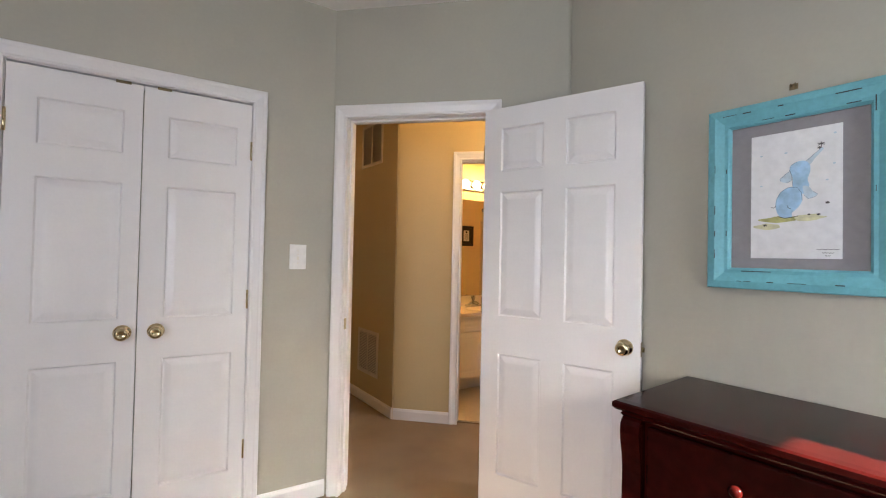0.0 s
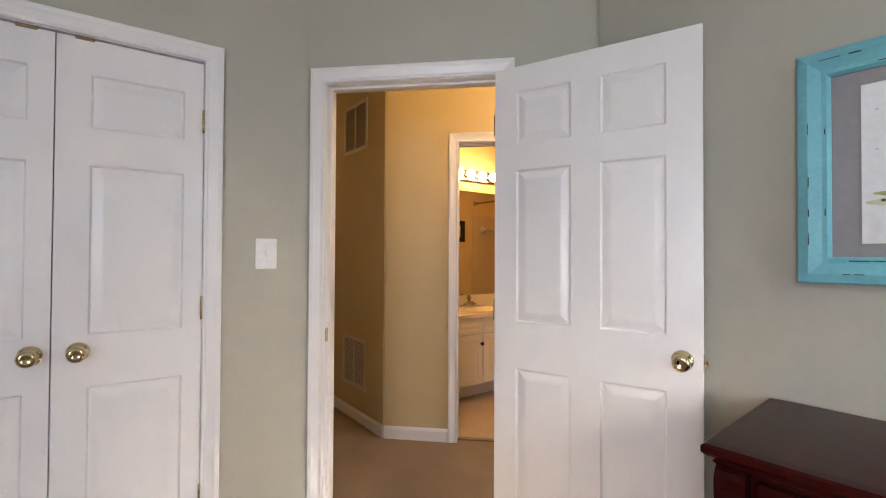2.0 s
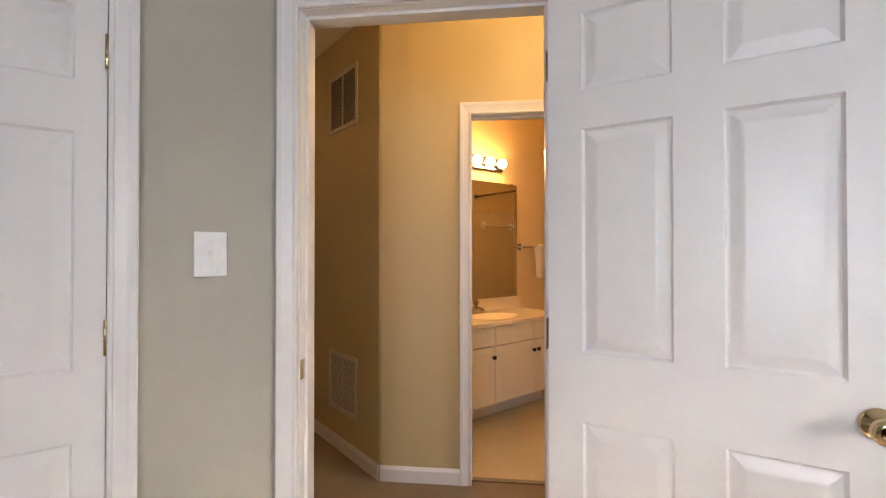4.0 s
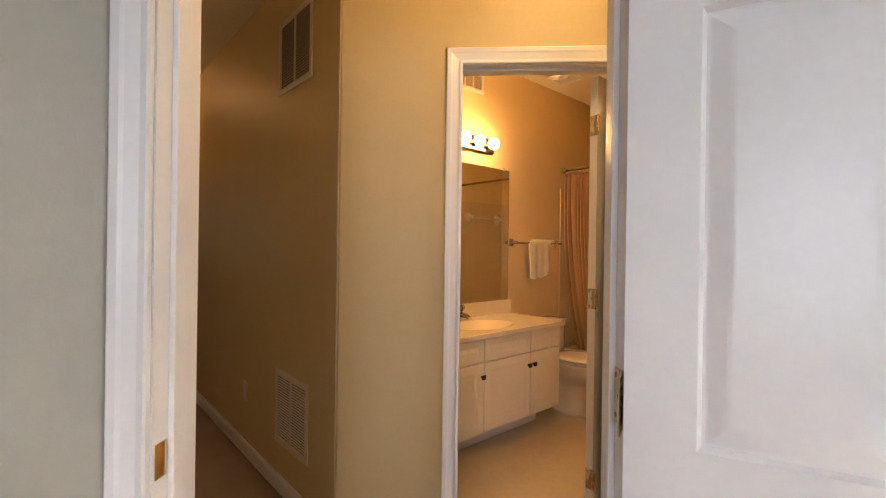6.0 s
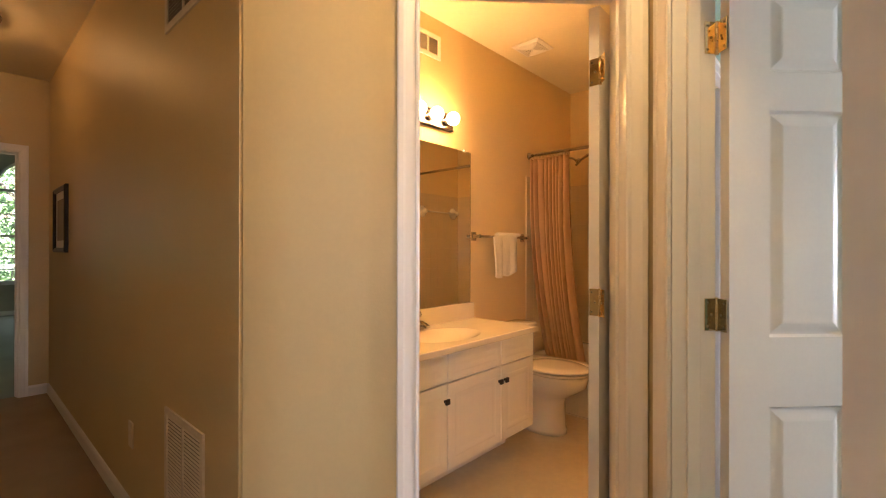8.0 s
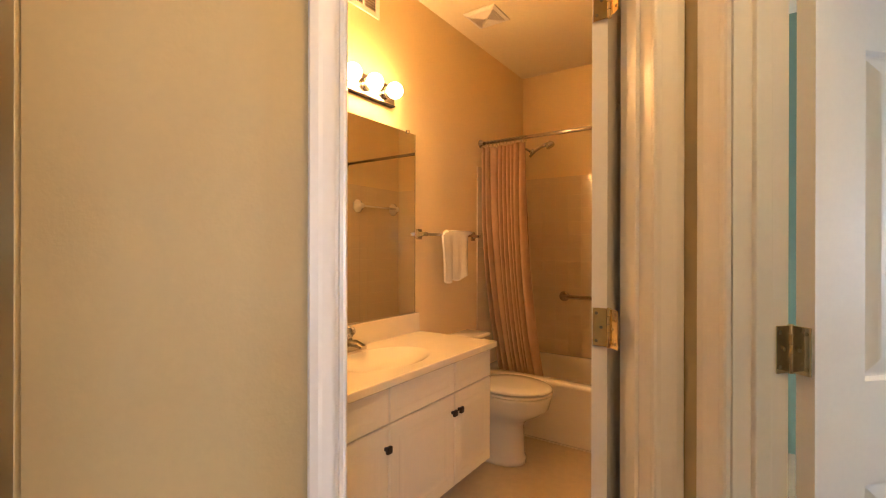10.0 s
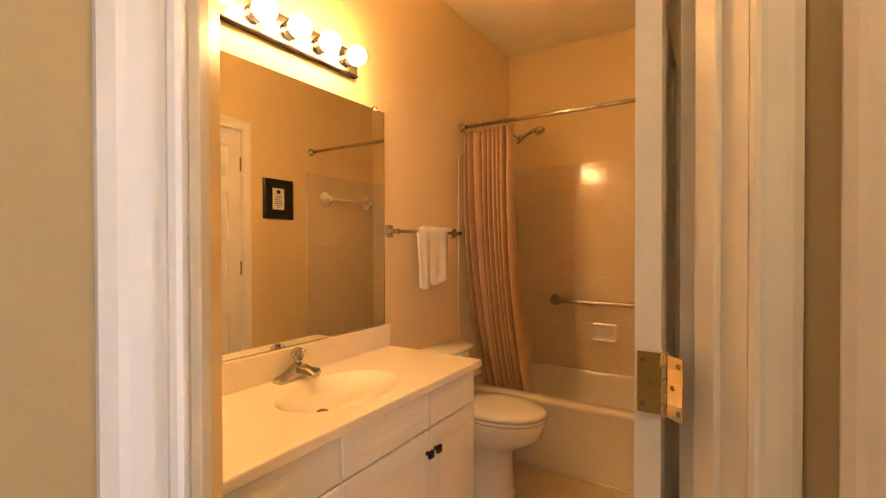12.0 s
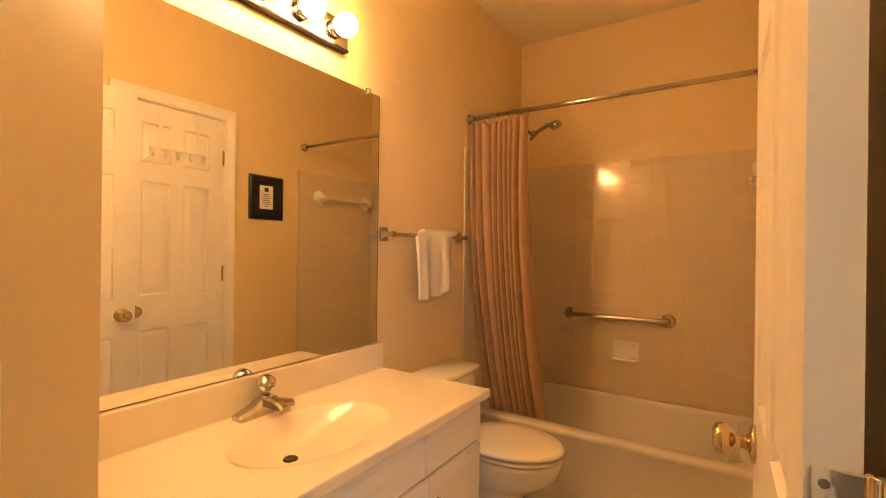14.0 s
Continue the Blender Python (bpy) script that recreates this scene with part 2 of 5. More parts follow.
def wall(name, m, length, thick, height, front, back, label, openings=()):
    """A wall along local x from 0, front face at local y 0, thickness towards local +y; openings as (x0, x1, z0, z1)."""
    bm = bmesh.new()
    x = 0.0
    for x0, x1, z0, z1 in sorted(openings):
        if x0 > x:
            box(bm, x, x0, 0, thick, 0, height)
        if z0 > 0:
            box(bm, x0, x1, 0, thick, 0, z0)
        if z1 < height:
            box(bm, x0, x1, 0, thick, z1, height)
        x = x1
    if x < length:
        box(bm, x, length, 0, thick, 0, height)
    bm.normal_update()
    for f in bm.faces:
        f.material_index = 1 if f.normal.y > 0.5 else 0
    return tagged(part(name, bm, [front, back], m=m), label, "wall", kind="structure")


CASING = ((0.0, 0.0), (0.0, 0.009), (0.004, 0.012), (0.010, 0.012), (0.013, 0.008), (0.018, 0.008), (0.040, 0.014), (0.047, 0.017), (0.061, 0.018), (0.065, 0.015), (0.065, 0.0))


def casing(m, x0, x1, top, parent=None, name="trim", label="white painted moulded door casing"):
    """A mitred moulding round an opening in the local x-z plane, standing out towards local -y."""
    bm = bmesh.new()
    loops = []
    for o, d in CASING:
        loops.append([bm.verts.new(c) for c in ((x0 - o, -d, 0), (x0 - o, -d, top + o), (x1 + o, -d, top + o), (x1 + o, -d, 0))])
    for a, b in zip(loops, loops[1:]):
        for i in range(3):
            bm.faces.new((a[i], a[i + 1], b[i + 1], b[i]))
    for i in (0, 3):
        bm.faces.new([l[i] for l in loops])
    bmesh.ops.recalc_face_normals(bm, faces=bm.faces)
    ob = part(name, bm, WHITE, parent, m=m)
    return ob if parent else tagged(ob, label, "door casing", kind="structure")


def jamb(m, x0, x1, top, depth, stop_at, name="trim", label="white painted door jamb with stop"):
    """The lining of an opening, its clear edges at x0, x1 and top, with a stop strip from stop_at."""
    bm = bmesh.new()
    t = 0.018
    box(bm, x0 - t, x0, 0.002, depth - 0.002, 0, top + t)
    box(bm, x1, x1 + t, 0.002, depth - 0.002, 0, top + t)
    box(bm, x0, x1, 0.002, depth - 0.002, top, top + t)
    s = 0.011
    box(bm, x0, x0 + s, stop_at, stop_at + 0.035, 0, top - s, 0.002)
    box(bm, x1 - s, x1, stop_at, stop_at + 0.035, 0, top - s, 0.002)
    box(bm, x0, x1, stop_at, stop_at + 0.035, top - s, top, 0.002)
    return tagged(part(name, bm, WHITE, m=m), label, "door jamb", kind="structure")


def baseboard(m, x0, x1, label="white painted baseboard", h=0.085):
    bm = bmesh.new()
    prof = ((0, 0), (-0.013, 0), (-0.013, h - 0.018), (-0.009, h - 0.008), (-0.006, h), (0, h))
    a = [bm.verts.new((x0, y, z)) for y, z in prof]
    b = [bm.verts.new((x1, y, z)) for y, z in prof]
    n = len(prof)
    for i in range(n):
        bm.faces.new((a[i], a[(i + 1) % n], b[(i + 1) % n], b[i]))
    bm.faces.new(a), bm.faces.new(b)
    bmesh.ops.recalc_face_normals(bm, faces=bm.faces)
    return tagged(part("baseboard", bm, WHITE, m=m), label, "baseboard", kind="structure")


def slab(w, h, t, cols, rows):
    """A moulded door slab: x 0..w, y 0..t, z 0..h, with sunk mouldings on both faces round cols x rows of fields."""
    bm = bmesh.new()
    xs = sorted({0, w, *[c for p in cols for c in p]})
    zs = sorted({0, h, *[c for p in rows for c in p]})
    for y, inward in ((0, 1), (t, -1)):
        for i in range(len(xs) - 1):
            for j in range(len(zs) - 1):
                xa, xb, za, zb = xs[i], xs[i + 1], zs[j], zs[j + 1]
                if (xa, xb) in cols and (za, zb) in rows:
                    rings = []
                    for inset, depth in ((0, 0), (0.0025, 0.0045), (0.006, 0.0095), (0.010, 0.0095)):
                        yy = y + inward * depth
                        rings.append([bm.verts.new(c) for c in ((xa + inset, yy, za + inset), (xb - inset, yy, za + inset), (xb - inset, yy, zb - inset), (xa + inset, yy, zb - inset))])
                    for a, b in zip(rings, rings[1:]):
                        for k in range(4):
                            bm.faces.new((a[k], a[(k + 1) % 4], b[(k + 1) % 4], b[k]))
                    bm.faces.new(rings[-1])
                else:
                    bm.faces.new([bm.verts.new(c) for c in ((xa, y, za), (xb, y, za), (xb, y, zb), (xa, y, zb))])
    for c in (((0, 0, 0), (0, t, 0), (0, t, h), (0, 0, h)), ((w, 0, 0), (w, t, 0), (w, t, h), (w, 0, h)), ((0, 0, h), (w, 0, h), (w, t, h), (0, t, h)), ((0, 0, 0), (w, 0, 0), (w, t, 0), (0, t, 0))):
        bm.faces.new([bm.verts.new(p) for p in c])
    bmesh.ops.remove_doubles(bm, verts=bm.verts, dist=1e-5)
    bmesh.ops.recalc_face_normals(bm, faces=bm.faces)
    return bm


def field(w, h):
    """A raised door panel with sloping margins, back at y 0, proud towards -y."""
    bm = bmesh.new()
    rings = []
    for inset, y in ((0, 0), (0.003, -0.0006), (0.016, -0.0048), (0.024, -0.0070), (0.029, -0.0079), (0.032, -0.0081)):
        rings.append([bm.verts.new(c) for c in ((inset, y, inset), (w - inset, y, inset), (w - inset, y, h - inset), (inset, y, h - inset))])
    for a, b in zip(rings, rings[1:]):
        for k in range(4):
            bm.faces.new((a[k], a[(k + 1) % 4], b[(k + 1) % 4], b[k]))
    bm.faces.new(rings[-1])
    bmesh.ops.recalc_face_normals(bm, faces=bm.faces)
    return bm


ROWS_Z = ((0.228, 0.812), (0.998, 1.604), (1.709, 1.919))
CLOSET_Z = ((0.226, 0.796), (0.976, 1.568), (1.699, 1.886))


def door(name, m, w, label, h=2.025, t=0.035, stile=0.112, mid=0.09, cols=None, rows=ROWS_Z, hinge_x=0.0, knob=True, knob_mat=None, hinges=(0.28, 1.05, 1.80), hinge_y=0.0, knob_in=0.06, knob_sides=(-1, 1)):
    """A moulded panel door; hinge edge at local x 0 unless hinge_x is w, faces at local y 0 and t."""
    d = base(name, m, label, "door", kind="structure")
    if cols is None:
        cw = (w - 2 * stile - mid) / 2
        cols = ((stile, stile + cw), (stile + cw + mid, w - stile))
    leaf = part("leaf", slab(w, h, t, cols, rows), WHITE, d)
    for za, zb in rows:
        me = None
        for xa, xb in cols:
            g = 0.010
            if me is None:
                bm = field(xb - xa - 2 * g, zb - za - 2 * g)
                me = bpy.data.meshes.new("panel")
                bm.to_mesh(me)
                bm.free()
            placed("panel", me, WHITE, leaf, m=pose(xa + g, 0.0094, za + g))
            placed("panel", me, WHITE, leaf, m=pose(xb - g, t - 0.0094, za + g, 0, 0, 180))
    if knob:
        kx = knob_in if hinge_x > 0 else w - knob_in
        for side in knob_sides:
            knob_at(d, kx, 0.0 if side < 0 else t, 0.92, side, knob_mat or BRASS)
    for z in hinges:
        hinge(d, hinge_x, hinge_y, z, 80, 100)
    return d


def knob_at(parent, x, y, z, side, mat):
    prof = [(0.0, 0.0), (0.033, 0.0), (0.034, 0.004), (0.030, 0.008), (0.016, 0.011), (0.0115, 0.018), (0.0115, 0.030), (0.018, 0.036), (0.027, 0.044), (0.0285, 0.053), (0.025, 0.062), (0.014, 0.067), (0.012, 0.0655), (0.0, 0.0655)]
    return part("knob", lathe(prof, 28), mat, parent, "round brass door knob" if mat is BRASS else "round metal door knob", pose(x, y, z, 90 if side < 0 else -90), True)


def hinge(parent, x, y, z, turn_a, turn_b, name="hinge", mat=None):
    """A butt hinge: knuckles on the local z axis, its two leaves pointing along turn_a and turn_b degrees."""
    h = part(name, tube([(0, 0, -0.046), (0, 0, -0.044), (0, 0, 0.044), (0, 0, 0.046)], [0.004, 0.0058, 0.0058, 0.004], 12), mat or BRASS, parent, "polished brass butt hinge", pose(x, y, z), True)
    for zz in (-0.027, -0.009, 0.009, 0.027):
        part("knuckle_joint", lathe([(0.0061, -0.0008), (0.0061, 0.0008)], 12), BRASS_DARK, h, m=pose(0, 0, zz))
    for turn in (turn_a, turn_b):
        leaf = part("hinge_leaf", boxed(0.003, 0.036, -0.0012, 0.0012, -0.044, 0.044, bevel=0.0009), mat or BRASS, h, m=pose(0, 0, 0, 0, 0, turn))
        for kx, kz in ((0.028, 0.032), (0.017, 0.0), (0.028, -0.032)):
            bm = bmesh.new()
            bmesh.ops.create_cone(bm, cap_ends=True, segments=10, radius1=0.0038, radius2=0.0038, depth=0.0034, matrix=pose(kx, 0, kz, 90))
            part("screw", bm, BRASS_DARK, h, m=pose(0, 0, 0, 0, 0, turn))
    return h


# ---- large structure ----
T = 0.115
H = 2.69
DOOR_H = 2.04
BED_H = 2.026
# bedroom
M_CLOSET = pose(-0.152, 2.068, 0, 0, 0, -3)
M_EAST = pose(1.598, 0.5, 0, 0, 0, -88.1)
wall("wall_closet", M_CLOSET @ pose(-2.2, 0, 0), 3.06, T, H, SAGE, TAN, "sage green painted bedroom wall with closet opening", [(1.732, 2.667, 0, BED_H + 0.018)])
wall("wall_bedroom_entry", R45 @ pose(-1.03, 1.93, 0), 1.46, T, H, SAGE, TAN, "sage green slanted wall with bedroom doorway", [(0.164, 0.956, 0, BED_H + 0.018)])
wall("wall_bedroom_east", M_EAST @ pose(-0.63, 0, 0), 3.15, T, H, SAGE, TEAL, "sage green painted bedroom wall")
# unseen wall, set where sun through its opening lands on the chest
wall("wall_bedroom_south", pose(1.75, -1.9, 0, 0, 0, 180), 4.17, T, H, SAGE, SAGE, "sage green wall with a window", [(0.50, 0.90, 0.80, 2.20)])
wall("wall_bedroom_west", pose(-2.3, -1.9, 0, 0, 0, 90), 4.08, T, H, SAGE, SAGE, "sage green wall with a window", [(0.10, 1.30, 0.85, 2.1)])
wall("wall_closet_back", pose(-2.3, 2.75, 0), 2.6, T, H, SAGE, TAN, "plain closet back wall")
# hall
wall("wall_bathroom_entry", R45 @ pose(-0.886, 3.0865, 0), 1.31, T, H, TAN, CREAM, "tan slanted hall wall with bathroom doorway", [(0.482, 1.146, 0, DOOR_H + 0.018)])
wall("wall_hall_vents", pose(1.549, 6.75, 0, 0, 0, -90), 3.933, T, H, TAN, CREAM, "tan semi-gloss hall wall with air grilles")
wall("wall_hall_side_door", R45 @ pose(0.31, 3.19, 0, 0, 0, -90), 1.20, T, H, TAN, TEAL, "tan hall wall with side bedroom doorway", [(0.217, 1.013, 0, DOOR_H + 0.018)])
wall("wall_hall_west", pose(0.45, 2.2, 0, 0, 0, 90), 4.55, T, H, TAN, TAN, "tan hall wall")
wall("wall_hall_end", pose(0.3, 6.635, 0), 1.249, T, H, TAN, SAGE, "tan hall end wall with doorway", [(0.271, 1.067, 0, DOOR_H + 0.018)])
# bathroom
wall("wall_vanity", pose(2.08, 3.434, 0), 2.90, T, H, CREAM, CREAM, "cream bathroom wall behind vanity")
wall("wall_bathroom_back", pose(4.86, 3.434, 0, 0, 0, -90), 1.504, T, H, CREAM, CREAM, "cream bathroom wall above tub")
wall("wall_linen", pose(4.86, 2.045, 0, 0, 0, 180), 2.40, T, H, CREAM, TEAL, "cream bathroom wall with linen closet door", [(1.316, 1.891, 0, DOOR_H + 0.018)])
wall("wall_switch", R45 @ pose(-0.467, 3.2015, 0, 0, 0, 90), 0.378, T, H, CREAM, CREAM, "short cream wall with light switches")
wall("wall_vanity_end", pose(2.201, 2.862, 0, 0, 0, 90), 0.572, T, H, CREAM, CREAM, "cream wall at vanity end")
# side bedroom beyond the hall
wall("wall_side_south", pose(4.9, -1.5, 0, 0, 0, 180), 3.15, T, H, TEAL, TEAL, "green side bedroom wall with window", [(0.20, 0.70, 0.8, 1.75)])
wall("wall_side_east", pose(4.8, 1.93, 0, 0, 0, -90), 3.45, T, H, TEAL, TEAL, "green side bedroom wall")


def sheet(name, points, z0, z1, mat, label, category):
    bm = bmesh.new()
    lo = [bm.verts.new((x, y, z0)) for x, y in points]
    hi = [bm.verts.new((x, y, z1)) for x, y in points]
    n = len(points)
    bm.faces.new(lo), bm.faces.new(hi)
    for i in range(n):
        bm.faces.new((lo[i], lo[(i + 1) % n], hi[(i + 1) % n], hi[i]))
    bmesh.ops.recalc_face_normals(bm, faces=bm.faces)
    return tagged(part(name, bm, mat), label, category, kind="structure")


def uv(u, v):
    p = R45 @ Vector((u, v, 0))
    return p.x, p.y


sheet("floor", [(-2.42, -2.015), (1.75, -2.015), (1.75, -1.615), (5.0, -1.615), (5.0, 6.69), (-2.42, 6.69)], -0.12, 0.0, CARPET, "beige cut-pile carpet in bedroom and hall", "carpet")
sheet("floor_bathroom", [uv(-0.386, 3.15), uv(-0.386, 3.2), uv(-0.467, 3.2), (2.21, 2.86), (2.21, 3.434), (4.86, 3.434), (4.86, 2.045), (2.47, 2.045), uv(0.235, 3.15)], 0.0, 0.005, VINYL, "cream vinyl bathroom floor", "floor")
sheet("floor_far_room", [(-2.6, 6.69), (4.0, 6.69), (4.0, 13.2), (-2.6, 13.2)], -0.1, 0.003, CARPET_GREY, "grey green carpet of far bedroom", "carpet")
sheet("ceiling", [(-2.3, -1.9), (1.70, -1.9), (1.60, 1.16), (0.72, 2.04), (-2.3, 2.20)], 2.622, 2.685, CEIL, "flat white bedroom ceiling", "ceiling")
sheet("ceiling_hall", [(-2.42, -2.015), (1.75, -2.015), (1.75, -1.615), (5.0, -1.615), (5.0, 6.75), (-2.42, 6.75)], H, H + 0.12, CEIL_TAN, "warm white hall and bathroom ceiling", "ceiling")
part_threshold = sheet("trim", [uv(-0.385, 3.125), uv(0.241, 3.125), uv(0.241, 3.16), uv(-0.385, 3.16)], 0.0, 0.009, STEEL, "metal carpet threshold strip at bathroom door", "threshold")

# doorways: casings on both faces and jambs
M_BED = R45 @ pose(0, 1.93, 0)
casing(M_BED, -0.851, -0.089, BED_H + 0.003)
casing(R45 @ pose(0, 1.93 + T, 0, 0, 0, 180), 0.089, 0.851, BED_H + 0.003)
jamb(M_BED, -0.848, -0.092, BED_H, T, 0.040)
M_BATH = R45 @ pose(0, 3.0865, 0)
casing(M_BATH, -0.376, 0.241, DOOR_H + 0.003)
jamb(M_BATH, -0.386, 0.242, DOOR_H, T, 0.040)
M_SIDE = R45 @ pose(0.31, 0, 0, 0, 0, -90)
casing(M_SIDE, -2.958, -2.192, DOOR_H + 0.003)
casing(R45 @ pose(0.31 + T, 0, 0, 0, 0, 90), 2.192, 2.958, DOOR_H + 0.003)
jamb(M_SIDE, -2.955, -2.195, DOOR_H, T, 0.040)
M_END = pose(0, 6.635, 0)
casing(M_END, 0.586, 1.352, DOOR_H + 0.003)
jamb(M_END, 0.589, 1.349, DOOR_H, T, 0.040)
casing(M_CLOSET, -0.453, 0.450, BED_H + 0.003)
jamb(M_CLOSET, -0.450, 0.449, BED_H, T, 0.045)
M_LINEN = pose(0, 2.045, 0, 0, 0, 180)
casing(M_LINEN, -3.529, -2.984, DOOR_H + 0.003)
jamb(M_LINEN, -3.526, -2.987, DOOR_H, T, 0.060)

# baseboards
baseboard(M_CLOSET, 0.516, 0.853)
baseboard(M_CLOSET, -2.15, -0.519)
baseboard(M_BED, -0.023, 0.30)
baseboard(M_EAST, -0.62, 2.39)
baseboard(M_BATH, -0.889, -0.438)
baseboard(pose(1.549, 0, 0, 0, 0, -90), -6.62, -2.815)
baseboard(M_END, 1.418, 1.54)
baseboard(pose(0, 3.434, 0), 3.40, 4.10)
baseboard(M_LINEN, -4.1, -3.60)

# ---- doors ----
# bedroom door, swung back towards the chest
PIN = Vector((1.268, 1.418, 0))
LEAF_DIR = math.degrees(math.atan2(0.72 - 1.418, 1.529 - 1.268))
door_1 = door("door_1", pose(PIN.x, PIN.y, 0.008, 0, 0, LEAF_DIR) @ pose(0.003, 0.0, 0), 0.742, "white six-panel bedroom door standing open", h=2.022, hinges=(), cols=((0.093, 0.313), (0.419, 0.635)))
for z in (0.28, 1.04, 1.80):
    hinge(door_1, -0.006, 0.038, z, 114, 270)
bm = boxed(0.7415, 0.7445, 0.006, 0.029, 0.885, 0.945, bevel=0.001)
part("latch_plate", bm, BRASS_DARK, door_1)
part("latch_bolt", boxed(0.744, 0.755, 0.012, 0.023, 0.905, 0.925, bevel=0.003), BRASS, door_1)
# closet pair
CLOSET_COLS = ((0.095, 0.380),)
door_2 = door("door_2", M_CLOSET @ pose(-0.448, 0.004, 0.010), 0.4465, "white panelled closet door, closed", cols=CLOSET_COLS, rows=CLOSET_Z, knob_sides=(-1,), knob_in=0.049, hinges=(0.32, 1.05, 1.78), hinge_y=-0.004, h=2.008)
door_3 = door("door_3", M_CLOSET @ pose(0.0025, 0.004, 0.010), 0.4445, "white panelled closet door, closed", cols=CLOSET_COLS, rows=CLOSET_Z, hinge_x=0.4445, knob_sides=(-1,), knob_in=0.070, hinges=(0.32, 1.05, 1.78), hinge_y=-0.004, h=2.008)
for d, x in ((door_2, 0.347), (door_3, 0.048)):
    part("catch", boxed(x, x + 0.055, -0.002, 0.012, 2.002, 2.015, bevel=0.002), BRASS_DARK, d, "small brass ball catch")
# bathroom door, open along the linen wall
door_4 = door("door_4", pose(2.404, 2.113, 0.010, 0, 0, 0.8), 0.600, "white six-panel bathroom door, open", stile=0.095, mid=0.07, hinges=())
for z in (0.28, 1.06, 1.81):
    hinge(door_4, -0.005, -0.005, z, 224, 88)
# side bedroom door, open into the side bedroom
x, y = uv(0.446, 2.953)
door_5 = door("door_5", pose(x, y, 0.010, 0, 0, -45) @ pose(0, -0.035, 0, 0, 0, 1), 0.755, "white six-panel side bedroom door, open", hinges=())
for z in (0.28, 1.055, 1.81):
    hinge(door_5, -0.009, 0.037, z, 184, 274)
# linen closet door, closed
door_6 = door("door_6", pose(3.523, 2.041, 0.010, 0, 0, 180), 0.533, "white six-panel linen closet door, closed", stile=0.085, mid=0.07, knob_mat=STEEL, knob_sides=(-1,), knob_in=0.045, hinges=(0.28, 1.10, 1.80), hinge_y=-0.004)
# strike plate on the bedroom jamb
bm = bmesh.new()
box(bm, -0.848, -0.8455, 0.008, 0.036, 0.885, 0.945, 0.0006)
tagged(part("strike_plate", bm, BRASS, m=M_BED), "brass strike plate on white bedroom jamb", "strike plate")


# ---- windows ----
def window(name, m, w, h, label, cols=2, rows=2, arch=False):
    """A sash window in an opening: local x 0..w, z 0..h, room face at y 0."""
    d = base(name, m, label, "window", kind="structure")
    bm = bmesh.new()
    f = 0.05
    for b in ((0, f, 0, h), (w - f, w, 0, h), (f, w - f, 0, f), (f, w - f, h - f, h)):
        box(bm, b[0], b[1], 0.03, 0.08, b[2], b[3])
    part("window_frame", bm, WHITE, d)
    part("window_sill", boxed(-0.05, w + 0.05, -0.05, 0.06, -0.03, 0.0, bevel=0.004), WHITE, d)
    part("meeting_rail", boxed(f, w - f, 0.035, 0.075, h / 2 - 0.02, h / 2 + 0.02), WHITE, d)
    for i in range(1, cols):
        x = f + (w - 2 * f) * i / cols
        part("muntin", boxed(x - 0.009, x + 0.009, 0.045, 0.065, f, h - f), WHITE, d)
    for j in range(1, rows):
        z = f + (h - 2 * f) * j / rows
        if abs(z - h / 2) > 0.03:
            part("muntin", boxed(f, w - f, 0.046, 0.064, z - 0.009, z + 0.009), WHITE, d)
    p = part("pane", boxed(f, w - f, 0.053, 0.057, f, h - f), PANE, d)
    p.visible_shadow = False
    return d


# unseen; kept narrow to confine the sun patch to the chest and floor beside it
window("window_1", pose(1.25, -1.9, 0.80, 0, 0, 180), 0.40, 1.40, "white double-hung bedroom window, unseen, set to shape daylight", 2, 4)
# unseen; placed south so the open door gets more daylight than the closet
window("window_2", pose(-2.3, -1.80, 0.85, 0, 0, 90), 1.2, 1.25, "white double-hung bedroom window, unseen, set to shape daylight", 3, 4)
# unseen; small and far east, to light the side door without visible sun
window("window_3", pose(4.70, -1.5, 0.8, 0, 0, 180), 0.5, 0.95, "white double-hung side bedroom window, unseen, set to shape daylight", 2, 4)


